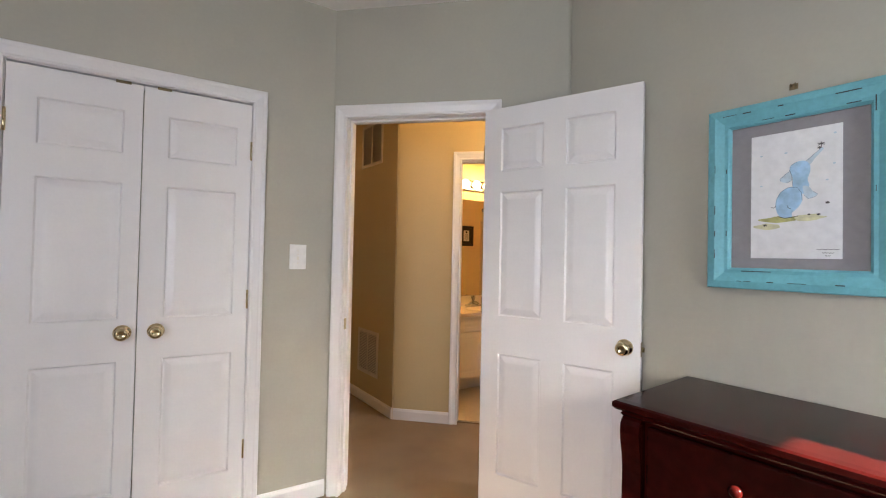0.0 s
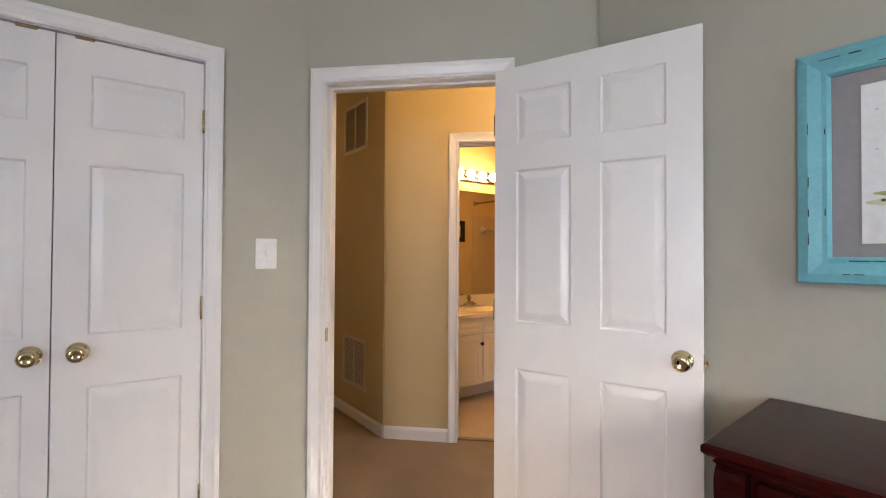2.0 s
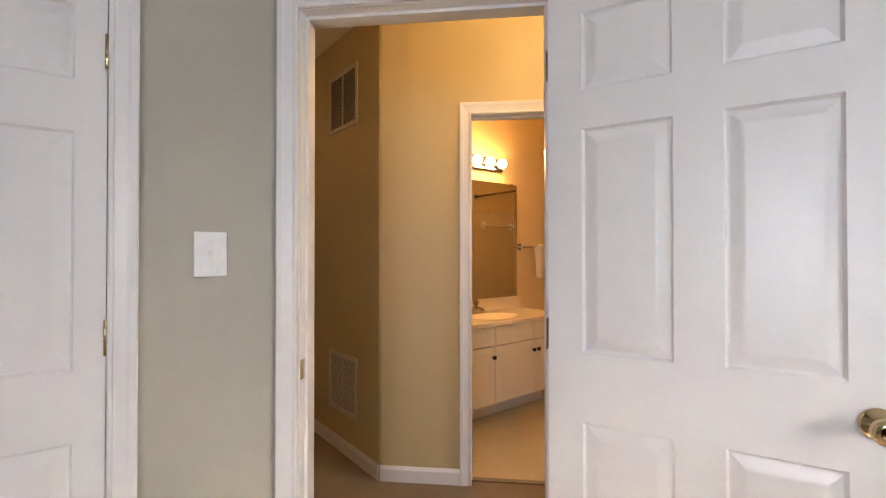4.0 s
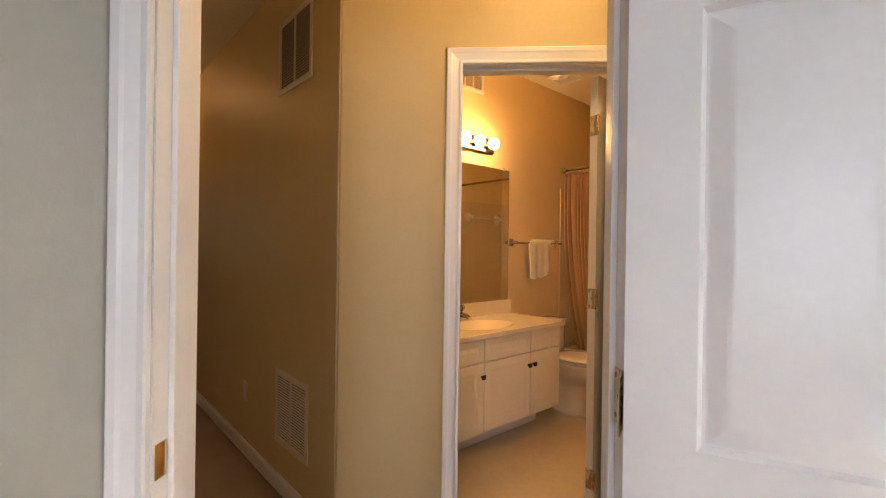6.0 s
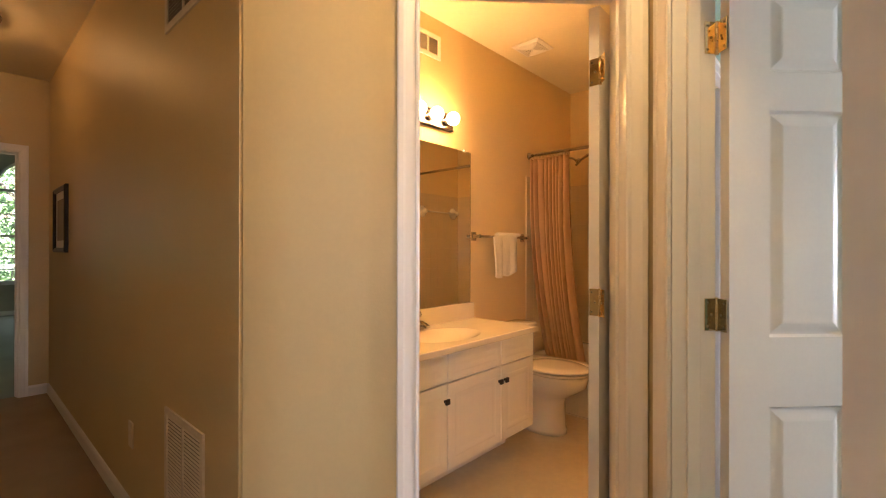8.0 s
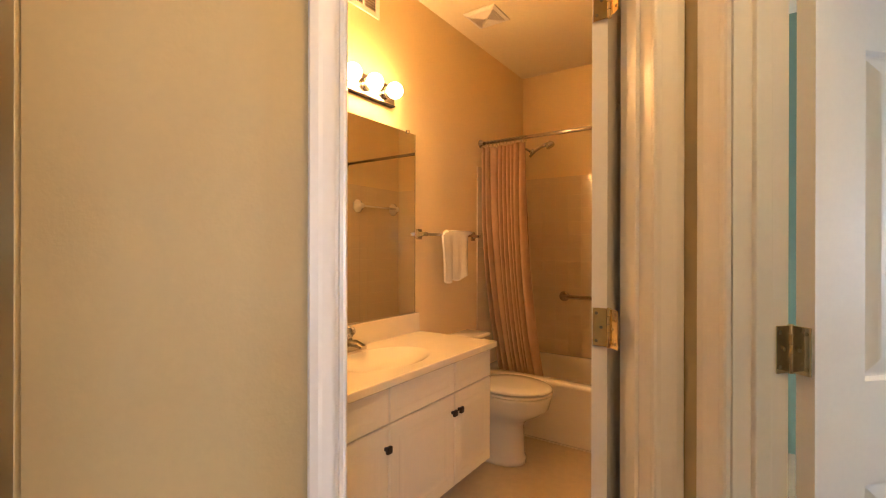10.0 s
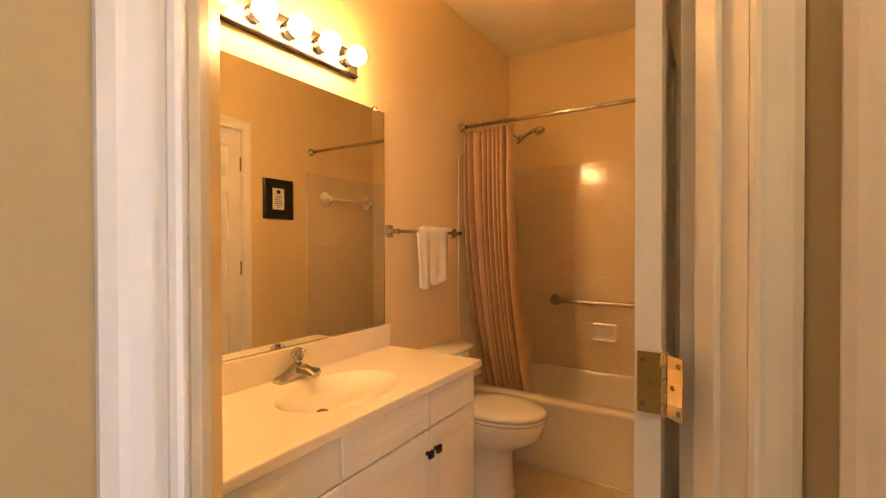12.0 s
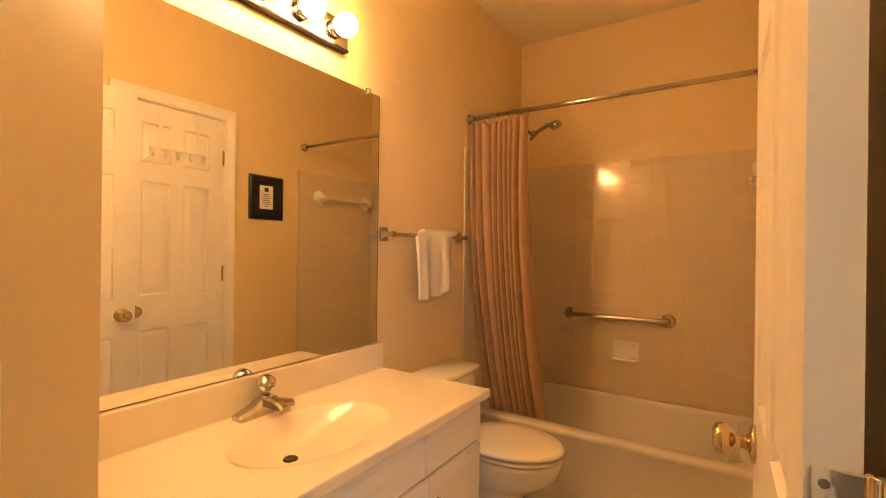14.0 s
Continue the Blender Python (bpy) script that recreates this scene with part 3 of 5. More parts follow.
# ---- bathroom things ----
def vanity_cabinet():
    """Three bays of drawer over door on a recessed toe kick."""
    d = base("vanity_cabinet", pose(2.201, 2.945, 0.005), "white vanity cabinet with square dark knobs", "cabinet")
    L = 1.186
    bm = bmesh.new()
    box(bm, 0.0, L, 0.018, 0.485, 0.163, 0.680)
    for x0, x1, y0, y1 in ((0.0, 0.018, 0.018, 0.485), (L - 0.018, L, 0.018, 0.485), (0.018, L - 0.018, 0.018, 0.034), (0.018, L - 0.018, 0.467, 0.485)):
        box(bm, x0, x1, y0, y1, 0.680, 0.735)
    part("body", bm, CABINET, d)
    part("toe_kick", boxed(0.0, L - 0.004, 0.20, 0.48, 0.0, 0.164), CABINET, d)
    bays = ((0.004, 0.400), (0.405, 0.845), (0.850, L - 0.002))
    for i, (a, b) in enumerate(bays):
        w = b - a
        for nm, z0, z1 in (("drawer_front", 0.593, 0.732), ("cabinet_door", 0.166, 0.587)):
            bm = bmesh.new()
            h = z1 - z0
            prof = ((0, 0.018), (0, 0.004), (0.004, 0.0))
            rings = [[bm.verts.new(c) for c in ((o, y, o), (w - o, y, o), (w - o, y, h - o), (o, y, h - o))] for o, y in prof]
            m0 = 0.05 if nm == "cabinet_door" else 0.035
            for o, y in ((m0, 0.0), (m0 + 0.008, 0.0018), (m0 + 0.020, 0.0018), (m0 + 0.034, 0.0004)):
                rings.append([bm.verts.new(c) for c in ((o, y, o), (w - o, y, o), (w - o, y, h - o), (o, y, h - o))])
            for p, q in zip(rings, rings[1:]):
                for k in range(4):
                    bm.faces.new((p[k], p[(k + 1) % 4], q[(k + 1) % 4], q[k]))
            bm.faces.new(rings[-1])
            bmesh.ops.recalc_face_normals(bm, faces=bm.faces)
            f = part(nm, bm, CABINET, d, m=pose(a, 0, z0))
            if nm == "cabinet_door":
                kx = w - 0.022 if i < 2 else 0.026
                kb = bmesh.new()
                box(kb, -0.006, 0.006, -0.014, 0, -0.006, 0.006)
                box(kb, -0.0135, 0.0135, -0.026, -0.013, -0.0135, 0.0135, 0.003)
                part("cabinet_knob", kb, IRON, f, "square dark bronze knob", pose(kx, 0, h - 0.078))
    return d


vanity_cabinet()


def vanity_top():
    """A moulded counter with its own oval bowl, backsplash and side splash."""
    d = base("countertop", pose(2.203, 2.918, 0.0), "cream cultured marble vanity top with integral oval bowl", "countertop")
    L, D, z = 1.200, 0.514, 0.776
    cx, cy, rx, ry = 0.600, 0.230, 0.222, 0.152
    bm = bmesh.new()
    corners = [(L, D), (0, D), (0, 0), (L, 0)]
    angles = sorted([2 * math.pi * k / 120 for k in range(120)] + [math.atan2(y - cy, x - cx) % (2 * math.pi) for x, y in corners])

    def border(a):
        c, s = math.cos(a), math.sin(a)
        k = min([((L if c > 0 else 0) - cx) / c if abs(c) > 1e-9 else 9, ((D if s > 0 else 0) - cy) / s if abs(s) > 1e-9 else 9])
        return cx + k * c, cy + k * s
    rings = []
    for q in [0.04, 0.12, 0.22, 0.32, 0.42, 0.52, 0.62, 0.70, 0.78, 0.84, 0.90, 0.94, 0.98, 1.02, 1.06, 1.10]:
        depth = 0.073 * max(0.0, 1 - (q / 1.08) ** 2)
        lead = max(0.0, 1 - q / 1.1)
        row = []
        for a in angles:
            t = math.atan2(math.sin(a) / ry, math.cos(a) / rx)
            row.append(bm.verts.new((cx - 0.050 * lead + rx * q * math.cos(t), cy + 0.046 * lead + ry * q * math.sin(t), z - depth)))
        rings.append(row)
    n = len(angles)
    smooth_faces = [bm.faces.new(rings[0])]
    for a, b in zip(rings, rings[1:]):
        for k in range(n):
            smooth_faces.append(bm.faces.new((a[k], a[(k + 1) % n], b[(k + 1) % n], b[k])))
    edges = []
    for inset, dz in ((0.006, 0.0), (0.0015, -0.002), (0.0, -0.006), (0.0, -0.030), (0.004, -0.034)):
        row = []
        for a in angles:
            x, y = border(a)
            row.append(bm.verts.new((min(max(x, inset), L - inset), min(max(y, inset), D - inset), z + dz)))
        edges.append(row)
    for a, b in zip([rings[-1]] + edges, edges):
        for k in range(n):
            bm.faces.new((a[k], a[(k + 1) % n], b[(k + 1) % n], b[k]))
    bmesh.ops.recalc_face_normals(bm, faces=bm.faces)
    for f in smooth_faces:
        f.smooth = True
    part("counter_slab", bm, MARBLE, d)
    bm = bmesh.new()
    for x0, x1, y0, y1 in ((0.002, 0.34, 0.01, D), (0.86, L - 0.01, 0.01, D), (0.34, 0.86, 0.01, 0.055), (0.34, 0.86, 0.41, D)):
        box(bm, x0, x1, y0, y1, z - 0.036, z - 0.033)
    part("counter_underside", bm, MARBLE, d)
    part("backsplash", boxed(0, L - 0.005, D - 0.020, D, z - 0.004, z + 0.106, bevel=0.004), MARBLE, d)
    dm = lathe([(0.0, 0.002), (0.010, 0.003), (0.017, 0.004), (0.020, 0.001), (0.020, -0.004)], 24)
    part("drain", dm, IRON, d, "dark metal sink drain", pose(cx - 0.052, cy + 0.036, z - 0.0712), True)
    return d


vanity_top()


def faucet():
    """A centre-set chrome tap with one clear acrylic knob."""
    d = base("faucet", pose(2.805, 3.372, 0.776), "chrome bathroom faucet with clear acrylic knob", "faucet")
    def bridge(sections):
        bm = bmesh.new()
        loops = [[bm.verts.new(c) for c in sec] for sec in sections]
        for a, b in zip(loops, loops[1:]):
            for q in range(len(a)):
                bm.faces.new((a[q], a[(q + 1) % len(a)], b[(q + 1) % len(a)], b[q]))
        bm.faces.new(loops[0])
        bm.faces.new(loops[-1])
        bmesh.ops.recalc_face_normals(bm, faces=bm.faces)
        return bm

    def across(x, hy, z):
        return [(x, -hy, 0), (x, -hy, z * 0.6), (x, -hy * 0.6, z), (x, hy * 0.6, z), (x, hy, z * 0.6), (x, hy, 0)]

    def along(y, hx, z0, z1):
        return [(-hx, y, z0), (-hx, y, z1 - 0.006), (-hx * 0.6, y, z1), (hx * 0.6, y, z1), (hx, y, z1 - 0.006), (hx, y, z0)]
    part("base_plate", bridge([across(x, hy, z) for x, hy, z in ((-0.094, 0.021, 0.015), (-0.088, 0.025, 0.019), (-0.068, 0.026, 0.023), (-0.044, 0.026, 0.033), (-0.022, 0.025, 0.047), (0.0, 0.025, 0.054), (0.022, 0.025, 0.047), (0.044, 0.026, 0.033), (0.068, 0.026, 0.023), (0.088, 0.025, 0.019), (0.094, 0.021, 0.015))]), CHROME, d)
    part("spout", bridge([along(y, hx, z0, z1) for y, hx, z0, z1 in ((0.01, 0.021, 0.018, 0.056), (-0.035, 0.019, 0.026, 0.054), (-0.072, 0.016, 0.024, 0.045), (-0.098, 0.0155, 0.018, 0.034))]), CHROME, d)
    part("stem", lathe([(0.0, 0.0), (0.015, 0.0), (0.012, 0.012), (0.012, 0.028), (0.0, 0.028)], 20), CHROME, d, m=pose(0, 0, 0.054), smooth=True)
    part("knob", lathe([(0.0, 0.0), (0.014, 0.0), (0.016, 0.007), (0.026, 0.013), (0.028, 0.023), (0.026, 0.034), (0.018, 0.041), (0.0, 0.043)], 12), CLEAR, d, "faceted clear acrylic knob", pose(0, -0.004, 0.066))
    part("knob_cap", lathe([(0.0, 0.004), (0.011, 0.003), (0.012, 0.0)], 14), CHROME, d, m=pose(0, -0.004, 0.1085))
    part("knob_core", lathe([(0.0, 0.0), (0.009, 0.0), (0.011, 0.020), (0.006, 0.034), (0.0, 0.034)], 14), CHROME, d, m=pose(0, -0.004, 0.070), smooth=True)
    return d


faucet()

# mirror with clips
mirror = tagged(part("wall_mirror", boxed(2.215, 3.368, 3.427, 3.4335, 0.886, 1.903), MIRROR), "large frameless mirror above the vanity", "mirror")
part("mirror_edge", boxed(2.215, 3.368, 3.4255, 3.4335, 0.8835, 0.8857), BRASS_DARK, mirror)
part("mirror_edge", boxed(3.3683, 3.3705, 3.4265, 3.4335, 0.886, 1.903), IRON, mirror)
for x in (2.5, 3.30):
    part("clip", boxed(x - 0.009, x + 0.009, 3.418, 3.4335, 1.896, 1.914, bevel=0.003), CLEAR, mirror, "clear plastic mirror clip")


def vanity_light():
    """A mirrored bar with five globe bulbs in cups."""
    d = base("vanity_light", pose(2.43, 3.434, 2.005), "chrome bar light with five lit globe bulbs", "wall lamp")
    part("bar", boxed(0, 0.735, -0.030, 0.0, 0.0, 0.105, bevel=0.004), STEEL, d)
    part("lower_rail", boxed(-0.002, 0.737, -0.033, -0.001, -0.003, 0.004, bevel=0.0015), IRON, d, "dark lower rail")
    for i in range(5):
        x = 0.074 + 0.1465 * i
        part("socket_cup", lathe([(0.0, 0.0), (0.030, 0.0), (0.033, 0.012), (0.030, 0.034), (0.024, 0.036), (0.022, 0.02), (0.0, 0.018)], 20), CHROME, d, m=pose(x, -0.030, 0.052, 90), smooth=True)
        bm = bmesh.new()
        bmesh.ops.create_uvsphere(bm, u_segments=24, v_segments=14, radius=0.041)
        part("bulb", bm, BULB, d, "round white lit bulb", pose(x, -0.094, 0.052), True)
    return d


vanity_light()


def towel_bar():
    d = base("towel_bar", pose(3.388, 3.434, 1.333), "chrome square towel bar on cream wall", "towel bar")
    for x in (0.02, 0.635):
        part("bracket", boxed(x - 0.022, x + 0.022, -0.012, 0, -0.030, 0.030, bevel=0.0015), CHROME, d)
        part("post", lathe([(0.0, 0.0), (0.024, 0.0), (0.016, 0.020), (0.014, 0.044), (0.017, 0.051), (0.0, 0.053)], 4), CHROME, d, m=pose(x, -0.010, 0, 90) @ pose(0, 0, 0, 0, 0, 45))
    part("rail", boxed(0.02, 0.635, -0.056, -0.040, -0.008, 0.008, bevel=0.002), CHROME, d)
    return d


towel_bar()


def draped(name, bm, mat, thick, label, category, m):
    ob = tagged(part(name, bm, mat, m=m, smooth=True), label, category)
    s = ob.modifiers.new("thickness", "SOLIDIFY")
    s.thickness, s.offset = thick, 0.0
    return ob


def towel():
    """A folded hand towel over the bar, its front longer than its back."""
    bm = bmesh.new()
    nx = 26
    path = [(-0.010, -0.27), (-0.012, -0.18), (-0.012, -0.09), (-0.012, -0.01), (-0.006, 0.012), (0.010, 0.019), (0.026, 0.012), (0.032, -0.01), (0.036, -0.10), (0.038, -0.20), (0.040, -0.245), (0.041, -0.262), (0.042, -0.276)]
    rows = []
    for j, (y, z) in enumerate(path):
        row = []
        for i in range(nx + 1):
            s = i / nx
            w = 0.012 * math.sin(s * 9.2 + 0.5) + 0.006 * math.sin(s * 21 + j * 0.3)
            hang = min(1.0, max(0.0, -z / 0.2))
            zz = z - (0.020 * math.sin(s * 3.0 + 0.8) + 0.008 * math.sin(s * 13)) * hang * (1 if j > 6 else 0.5)
            x = 0.29 * s * (1 - 0.06 * hang) + 0.01 * hang + (0.0 if j > 6 else 0.075)
            row.append(bm.verts.new((x, -y - w * hang * (1 if j > 6 else 0.3), zz)))
        rows.append(row)
    for a, b in zip(rows, rows[1:]):
        for i in range(nx):
            bm.faces.new((a[i], a[i + 1], b[i + 1], b[i]))
    return draped("hand_towel", bm, CLOTH, 0.011, "white terry hand towel folded over towel bar", "towel", pose(3.548, 3.394, 1.341))


towel()

# curtain rod, rings, curtain
ROD_X, ROD_Z = 4.134, 1.998
rod = base("curtain_rod", pose(ROD_X, 0, ROD_Z), "chrome shower curtain rod above the tub", "curtain rod")
part("rail", tube([(0, 3.432, 0), (0, 2.047, 0)], 0.0125, 14), CHROME, rod, smooth=True)
for y, s in ((3.4335, 90), (2.0455, -90)):
    part("flange", lathe([(0, 0), (0.030, 0.0), (0.029, 0.007), (0.017, 0.012), (0.016, 0.028), (0.0, 0.028)], 20), CHROME, rod, m=pose(0, y, 0, s), smooth=True)
ring_mesh = None
for i in range(12):
    y = 3.405 - 0.0285 * i
    if ring_mesh is None:
        ring_mesh = bpy.data.meshes.new("curtain_ring")
        b = tube([(0.021 * math.cos(a), 0, 0.021 * math.sin(a) * 1.25 - 0.010) for a in [2 * math.pi * k / 16 for k in range(17)]], 0.0019, 6, False)
        b.to_mesh(ring_mesh)
        b.free()
    r = placed("curtain_ring", ring_mesh, STEEL, m=pose(ROD_X, y, ROD_Z, 0, 0, random.uniform(-14, 14)), smooth=True)
    tagged(r, "thin metal curtain ring on chrome rod", "curtain ring", "curtain rings on the rod")


def curtain():
    """A shower curtain drawn together: deep folds that fan out towards the hem and swing aside."""
    bm = bmesh.new()
    nz, ns = 40, 240
    top, low = ROD_Z - 0.028, 0.335
    rows = []
    for j in range(nz + 1):
        k = j / nz
        z = top + (low - top) * k
        width = 0.335 + 0.02 * math.sin(k * 2.2) - 0.018 * k
        y0 = 3.415 - 0.088 * k ** 2.4
        row = []
        for i in range(ns + 1):
            s = i / ns
            ph = s * math.pi * 9.5 + 1.1 * math.sin(s * 11) + 0.35 * math.sin(k * 3 + s * 7)
            amp = 0.068 * (0.55 + 0.45 * math.sin(s * 8 + 1.1) ** 2) * (0.75 + 0.5 * min(1, k * 3)) * (1 - 0.45 * k ** 3)
            x = amp * (0.55 - abs(math.sin(ph)) ** 0.55) + 0.012 * math.sin(s * 4 + k * 2) + 0.118 * k ** 2.5 - 0.004
            y = y0 - width * s + 0.008 * math.cos(ph * 0.5) * k
            zz = z + (0.004 * math.sin(ph) if j == nz else 0.0) - (0.010 * abs(math.sin(ph * 0.5)) if j == 0 else 0.0)
            row.append(bm.verts.new((x, y, zz)))
        rows.append(row)
    for a, b in zip(rows, rows[1:]):
        for i in range(ns):
            bm.faces.new((a[i], a[i + 1], b[i + 1], b[i]))
    return draped("shower_curtain", bm, CURTAIN, 0.0025, "taupe fabric shower curtain gathered in deep folds", "curtain", pose(ROD_X, 0, 0))


curtain()


def bathtub():
    """An alcove tub: apron, rounded rim and a sloping well."""
    x0, x1, y0, y1, zr = 4.105, 4.858, 2.047, 3.432, 0.40
    d = base("bathtub", pose(0, 0, 0), "white alcove bathtub with plain apron", "bathtub")
    bm = bmesh.new()

    def loop(ix, iy, z, r, n=6):
        pts = []
        xa, xb, ya, yb = x0 + ix, x1 - ix * 0.55, y0 + iy, y1 - iy
        for cx, cy, a0 in ((xb - r, yb - r, 0), (xa + r, yb - r, 90), (xa + r, ya + r, 180), (xb - r, ya + r, 270)):
            for q in range(n + 1):
                a = radians(a0 + 90 * q / n)
                pts.append(bm.verts.new((cx + r * math.cos(a), cy + r * math.sin(a), z)))
        return pts
    loops = [loop(0.012, 0.0, 0.0, 0.004), loop(0.012, 0.0, 0.02, 0.004), loop(0.020, 0.0, 0.06, 0.004), loop(0.018, 0.0, zr - 0.045, 0.004), loop(0.004, 0.0, zr - 0.030, 0.006), loop(0.0, 0.0, zr - 0.012, 0.008), loop(0.006, 0.002, zr - 0.002, 0.012), loop(0.014, 0.008, zr, 0.018),
             loop(0.070, 0.085, zr, 0.075), loop(0.080, 0.098, zr - 0.006, 0.075), loop(0.088, 0.108, zr - 0.02, 0.075), loop(0.115, 0.16, 0.16, 0.09), loop(0.14, 0.20, 0.095, 0.10), loop(0.20, 0.28, 0.075, 0.10)]
    for a, b in zip(loops, loops[1:]):
        n = len(a)
        for k in range(n):
            bm.faces.new((a[k], a[(k + 1) % n], b[(k + 1) % n], b[k]))
    bm.faces.new(loops[-1])
    bmesh.ops.recalc_face_normals(bm, faces=bm.faces)
    part("shell", bm, ACRYLIC, d, smooth=True)
    part("overflow_plate", lathe([(0, 0.010), (0.020, 0.009), (0.034, 0.005), (0.036, 0.0)], 20), CHROME, d, m=pose(4.49, 3.315, 0.25, 90, 0, 0), smooth=True)
    part("caulk_strip", boxed(x0 - 0.006, x0 + 0.012, y0 + 0.02, y1 - 0.02, 0.004, 0.012, bevel=0.003), ACRYLIC, d)
    return d


bathtub()


def toilet():
    """A two-piece toilet: tank with lid against the wall, egg-shaped bowl, closed seat."""
    d = base("toilet", pose(3.752, 3.43, 0.022), "white two-piece toilet with closed lid", "toilet")
    def egg(bm, rx, front, back, cy, z, n=36):
        pts = []
        for k in range(n):
            a = 2 * math.pi * k / n
            c, s = math.cos(a), math.sin(a)
            ry = back if s > 0 else front
            pts.append(bm.verts.new((rx * c, cy + ry * s, z)))
        return pts
    def loft(loops, cap0=True, cap1=True):
        bm = loops[0]
        ls = loops[1]
        for a, b in zip(ls, ls[1:]):
            n = len(a)
            for k in range(n):
                bm.faces.new((a[k], a[(k + 1) % n], b[(k + 1) % n], b[k]))
        if cap0:
            bm.faces.new(ls[0])
        if cap1:
            bm.faces.new(ls[-1])
        bmesh.ops.recalc_face_normals(bm, faces=bm.faces)
        return bm
    cy = -0.42
    bm = bmesh.new()
    ls = [egg(bm, 0.116, 0.150, 0.19, cy + 0.055, -0.017), egg(bm, 0.116, 0.150, 0.19, cy + 0.055, 0.012), egg(bm, 0.109, 0.140, 0.19, cy + 0.055, 0.03), egg(bm, 0.104, 0.132, 0.19, cy + 0.05, 0.20), egg(bm, 0.114, 0.145, 0.19, cy + 0.04, 0.235), egg(bm, 0.146, 0.190, 0.20, cy + 0.015, 0.272),
          egg(bm, 0.170, 0.230, 0.21, cy, 0.315), egg(bm, 0.180, 0.245, 0.22, cy, 0.37), egg(bm, 0.182, 0.247, 0.22, cy, 0.388), egg(bm, 0.176, 0.241, 0.215, cy, 0.393)]
    part("bowl", loft((bm, ls)), PORCELAIN, d, smooth=True)
    bm = bmesh.new()
    ls = [egg(bm, 0.182, 0.248, 0.19, cy, 0.396), egg(bm, 0.186, 0.252, 0.195, cy, 0.401), egg(bm, 0.186, 0.252, 0.195, cy, 0.407), egg(bm, 0.178, 0.244, 0.187, cy, 0.410)]
    part("seat", loft((bm, ls)), PORCELAIN, d, smooth=True)
    bm = bmesh.new()
    ls = [egg(bm, 0.178, 0.244, 0.187, cy, 0.416), egg(bm, 0.187, 0.253, 0.196, cy, 0.421), egg(bm, 0.186, 0.252, 0.195, cy, 0.430), egg(bm, 0.172, 0.236, 0.18, cy, 0.437), egg(bm, 0.10, 0.15, 0.11, cy, 0.440)]
    part("lid", loft((bm, ls)), PORCELAIN, d, smooth=True)
    part("tank", boxed(-0.180, 0.172, -0.185, -0.015, 0.395, 0.655, bevel=0.034), PORCELAIN, d, smooth=True)
    part("tank_lid", boxed(-0.190, 0.182, -0.196, -0.006, 0.653, 0.686, bevel=0.014), PORCELAIN, d, smooth=True)
    part("neck", boxed(-0.12, 0.12, -0.30, -0.05, 0.30, 0.392, bevel=0.03), PORCELAIN, d, smooth=True)
    part("flush_lever", tube([(-0.14, -0.180, 0.60), (-0.14, -0.205, 0.60), (-0.09, -0.211, 0.592)], 0.007, 8), CHROME, d, "chrome flush lever", smooth=True)
    for x in (-0.07, 0.07):
        part("seat_bolt", boxed(x - 0.02, x + 0.02, -0.245, -0.215, 0.398, 0.428, bevel=0.006), PORCELAIN, d)
    return d


toilet()


def shower_head():
    d = base("handheld_shower", pose(4.66, 3.434, 2.055), "chrome shower head on a bent arm", "shower head")
    part("escutcheon", lathe([(0, 0), (0.028, 0), (0.026, 0.008), (0.012, 0.014), (0, 0.014)], 18), CHROME, d, m=pose(0, 0, 0, 90), smooth=True)
    part("arm", tube([(0, 0, 0), (0, -0.06, 0.004), (0, -0.12, -0.010), (0, -0.17, -0.045)], 0.0095, 12), CHROME, d, smooth=True)
    part("bracket", lathe([(0, 0), (0.016, 0.0), (0.018, 0.02), (0.014, 0.04), (0, 0.04)], 14), CHROME, d, m=pose(0, -0.155, -0.050, 50), smooth=True)
    part("handle", tube([(0, -0.150, -0.075), (0, -0.20, -0.030), (0, -0.26, 0.0), (0, -0.30, 0.004)], [0.010, 0.012, 0.014, 0.017], 14), CHROME, d, smooth=True)
    part("spray_head", lathe([(0, 0), (0.020, 0.0), (0.034, 0.016), (0.036, 0.034), (0.032, 0.040), (0, 0.040)], 20), CHROME, d, m=pose(0, -0.305, 0.018, 152), smooth=True)
    return d


shower_head()

grab = base("grab_bar", pose(4.852, 3.067, 0.870), "brushed steel grab bar on tiled wall", "grab bar")
part("rail", tube([(0, 0, 0), (-0.030, -0.002, 0), (-0.044, -0.018, 0), (-0.047, -0.05, 0), (-0.047, -0.52, 0), (-0.044, -0.552, 0), (-0.030, -0.568, 0), (0, -0.57, 0)], 0.0155, 14), STEEL, grab, smooth=True)
for y in (0, -0.57):
    part("flange", lathe([(0, 0), (0.040, 0), (0.039, 0.006), (0.022, 0.011), (0, 0.011)], 22), STEEL, grab, m=pose(0, y, 0, 0, -90), smooth=True)

dish = base("soap_dish", pose(4.852, 2.728, 0.668), "white ceramic wall soap dish", "soap dish")
part("surround", boxed(-0.012, 0, -0.077, 0.077, -0.060, 0.060, bevel=0.006), PORCELAIN, dish)
part("tray", boxed(-0.055, -0.010, -0.070, 0.070, -0.056, -0.040, bevel=0.007), PORCELAIN, dish)
part("hood", boxed(-0.020, -0.010, -0.064, 0.064, 0.040, 0.056, bevel=0.004), PORCELAIN, dish)

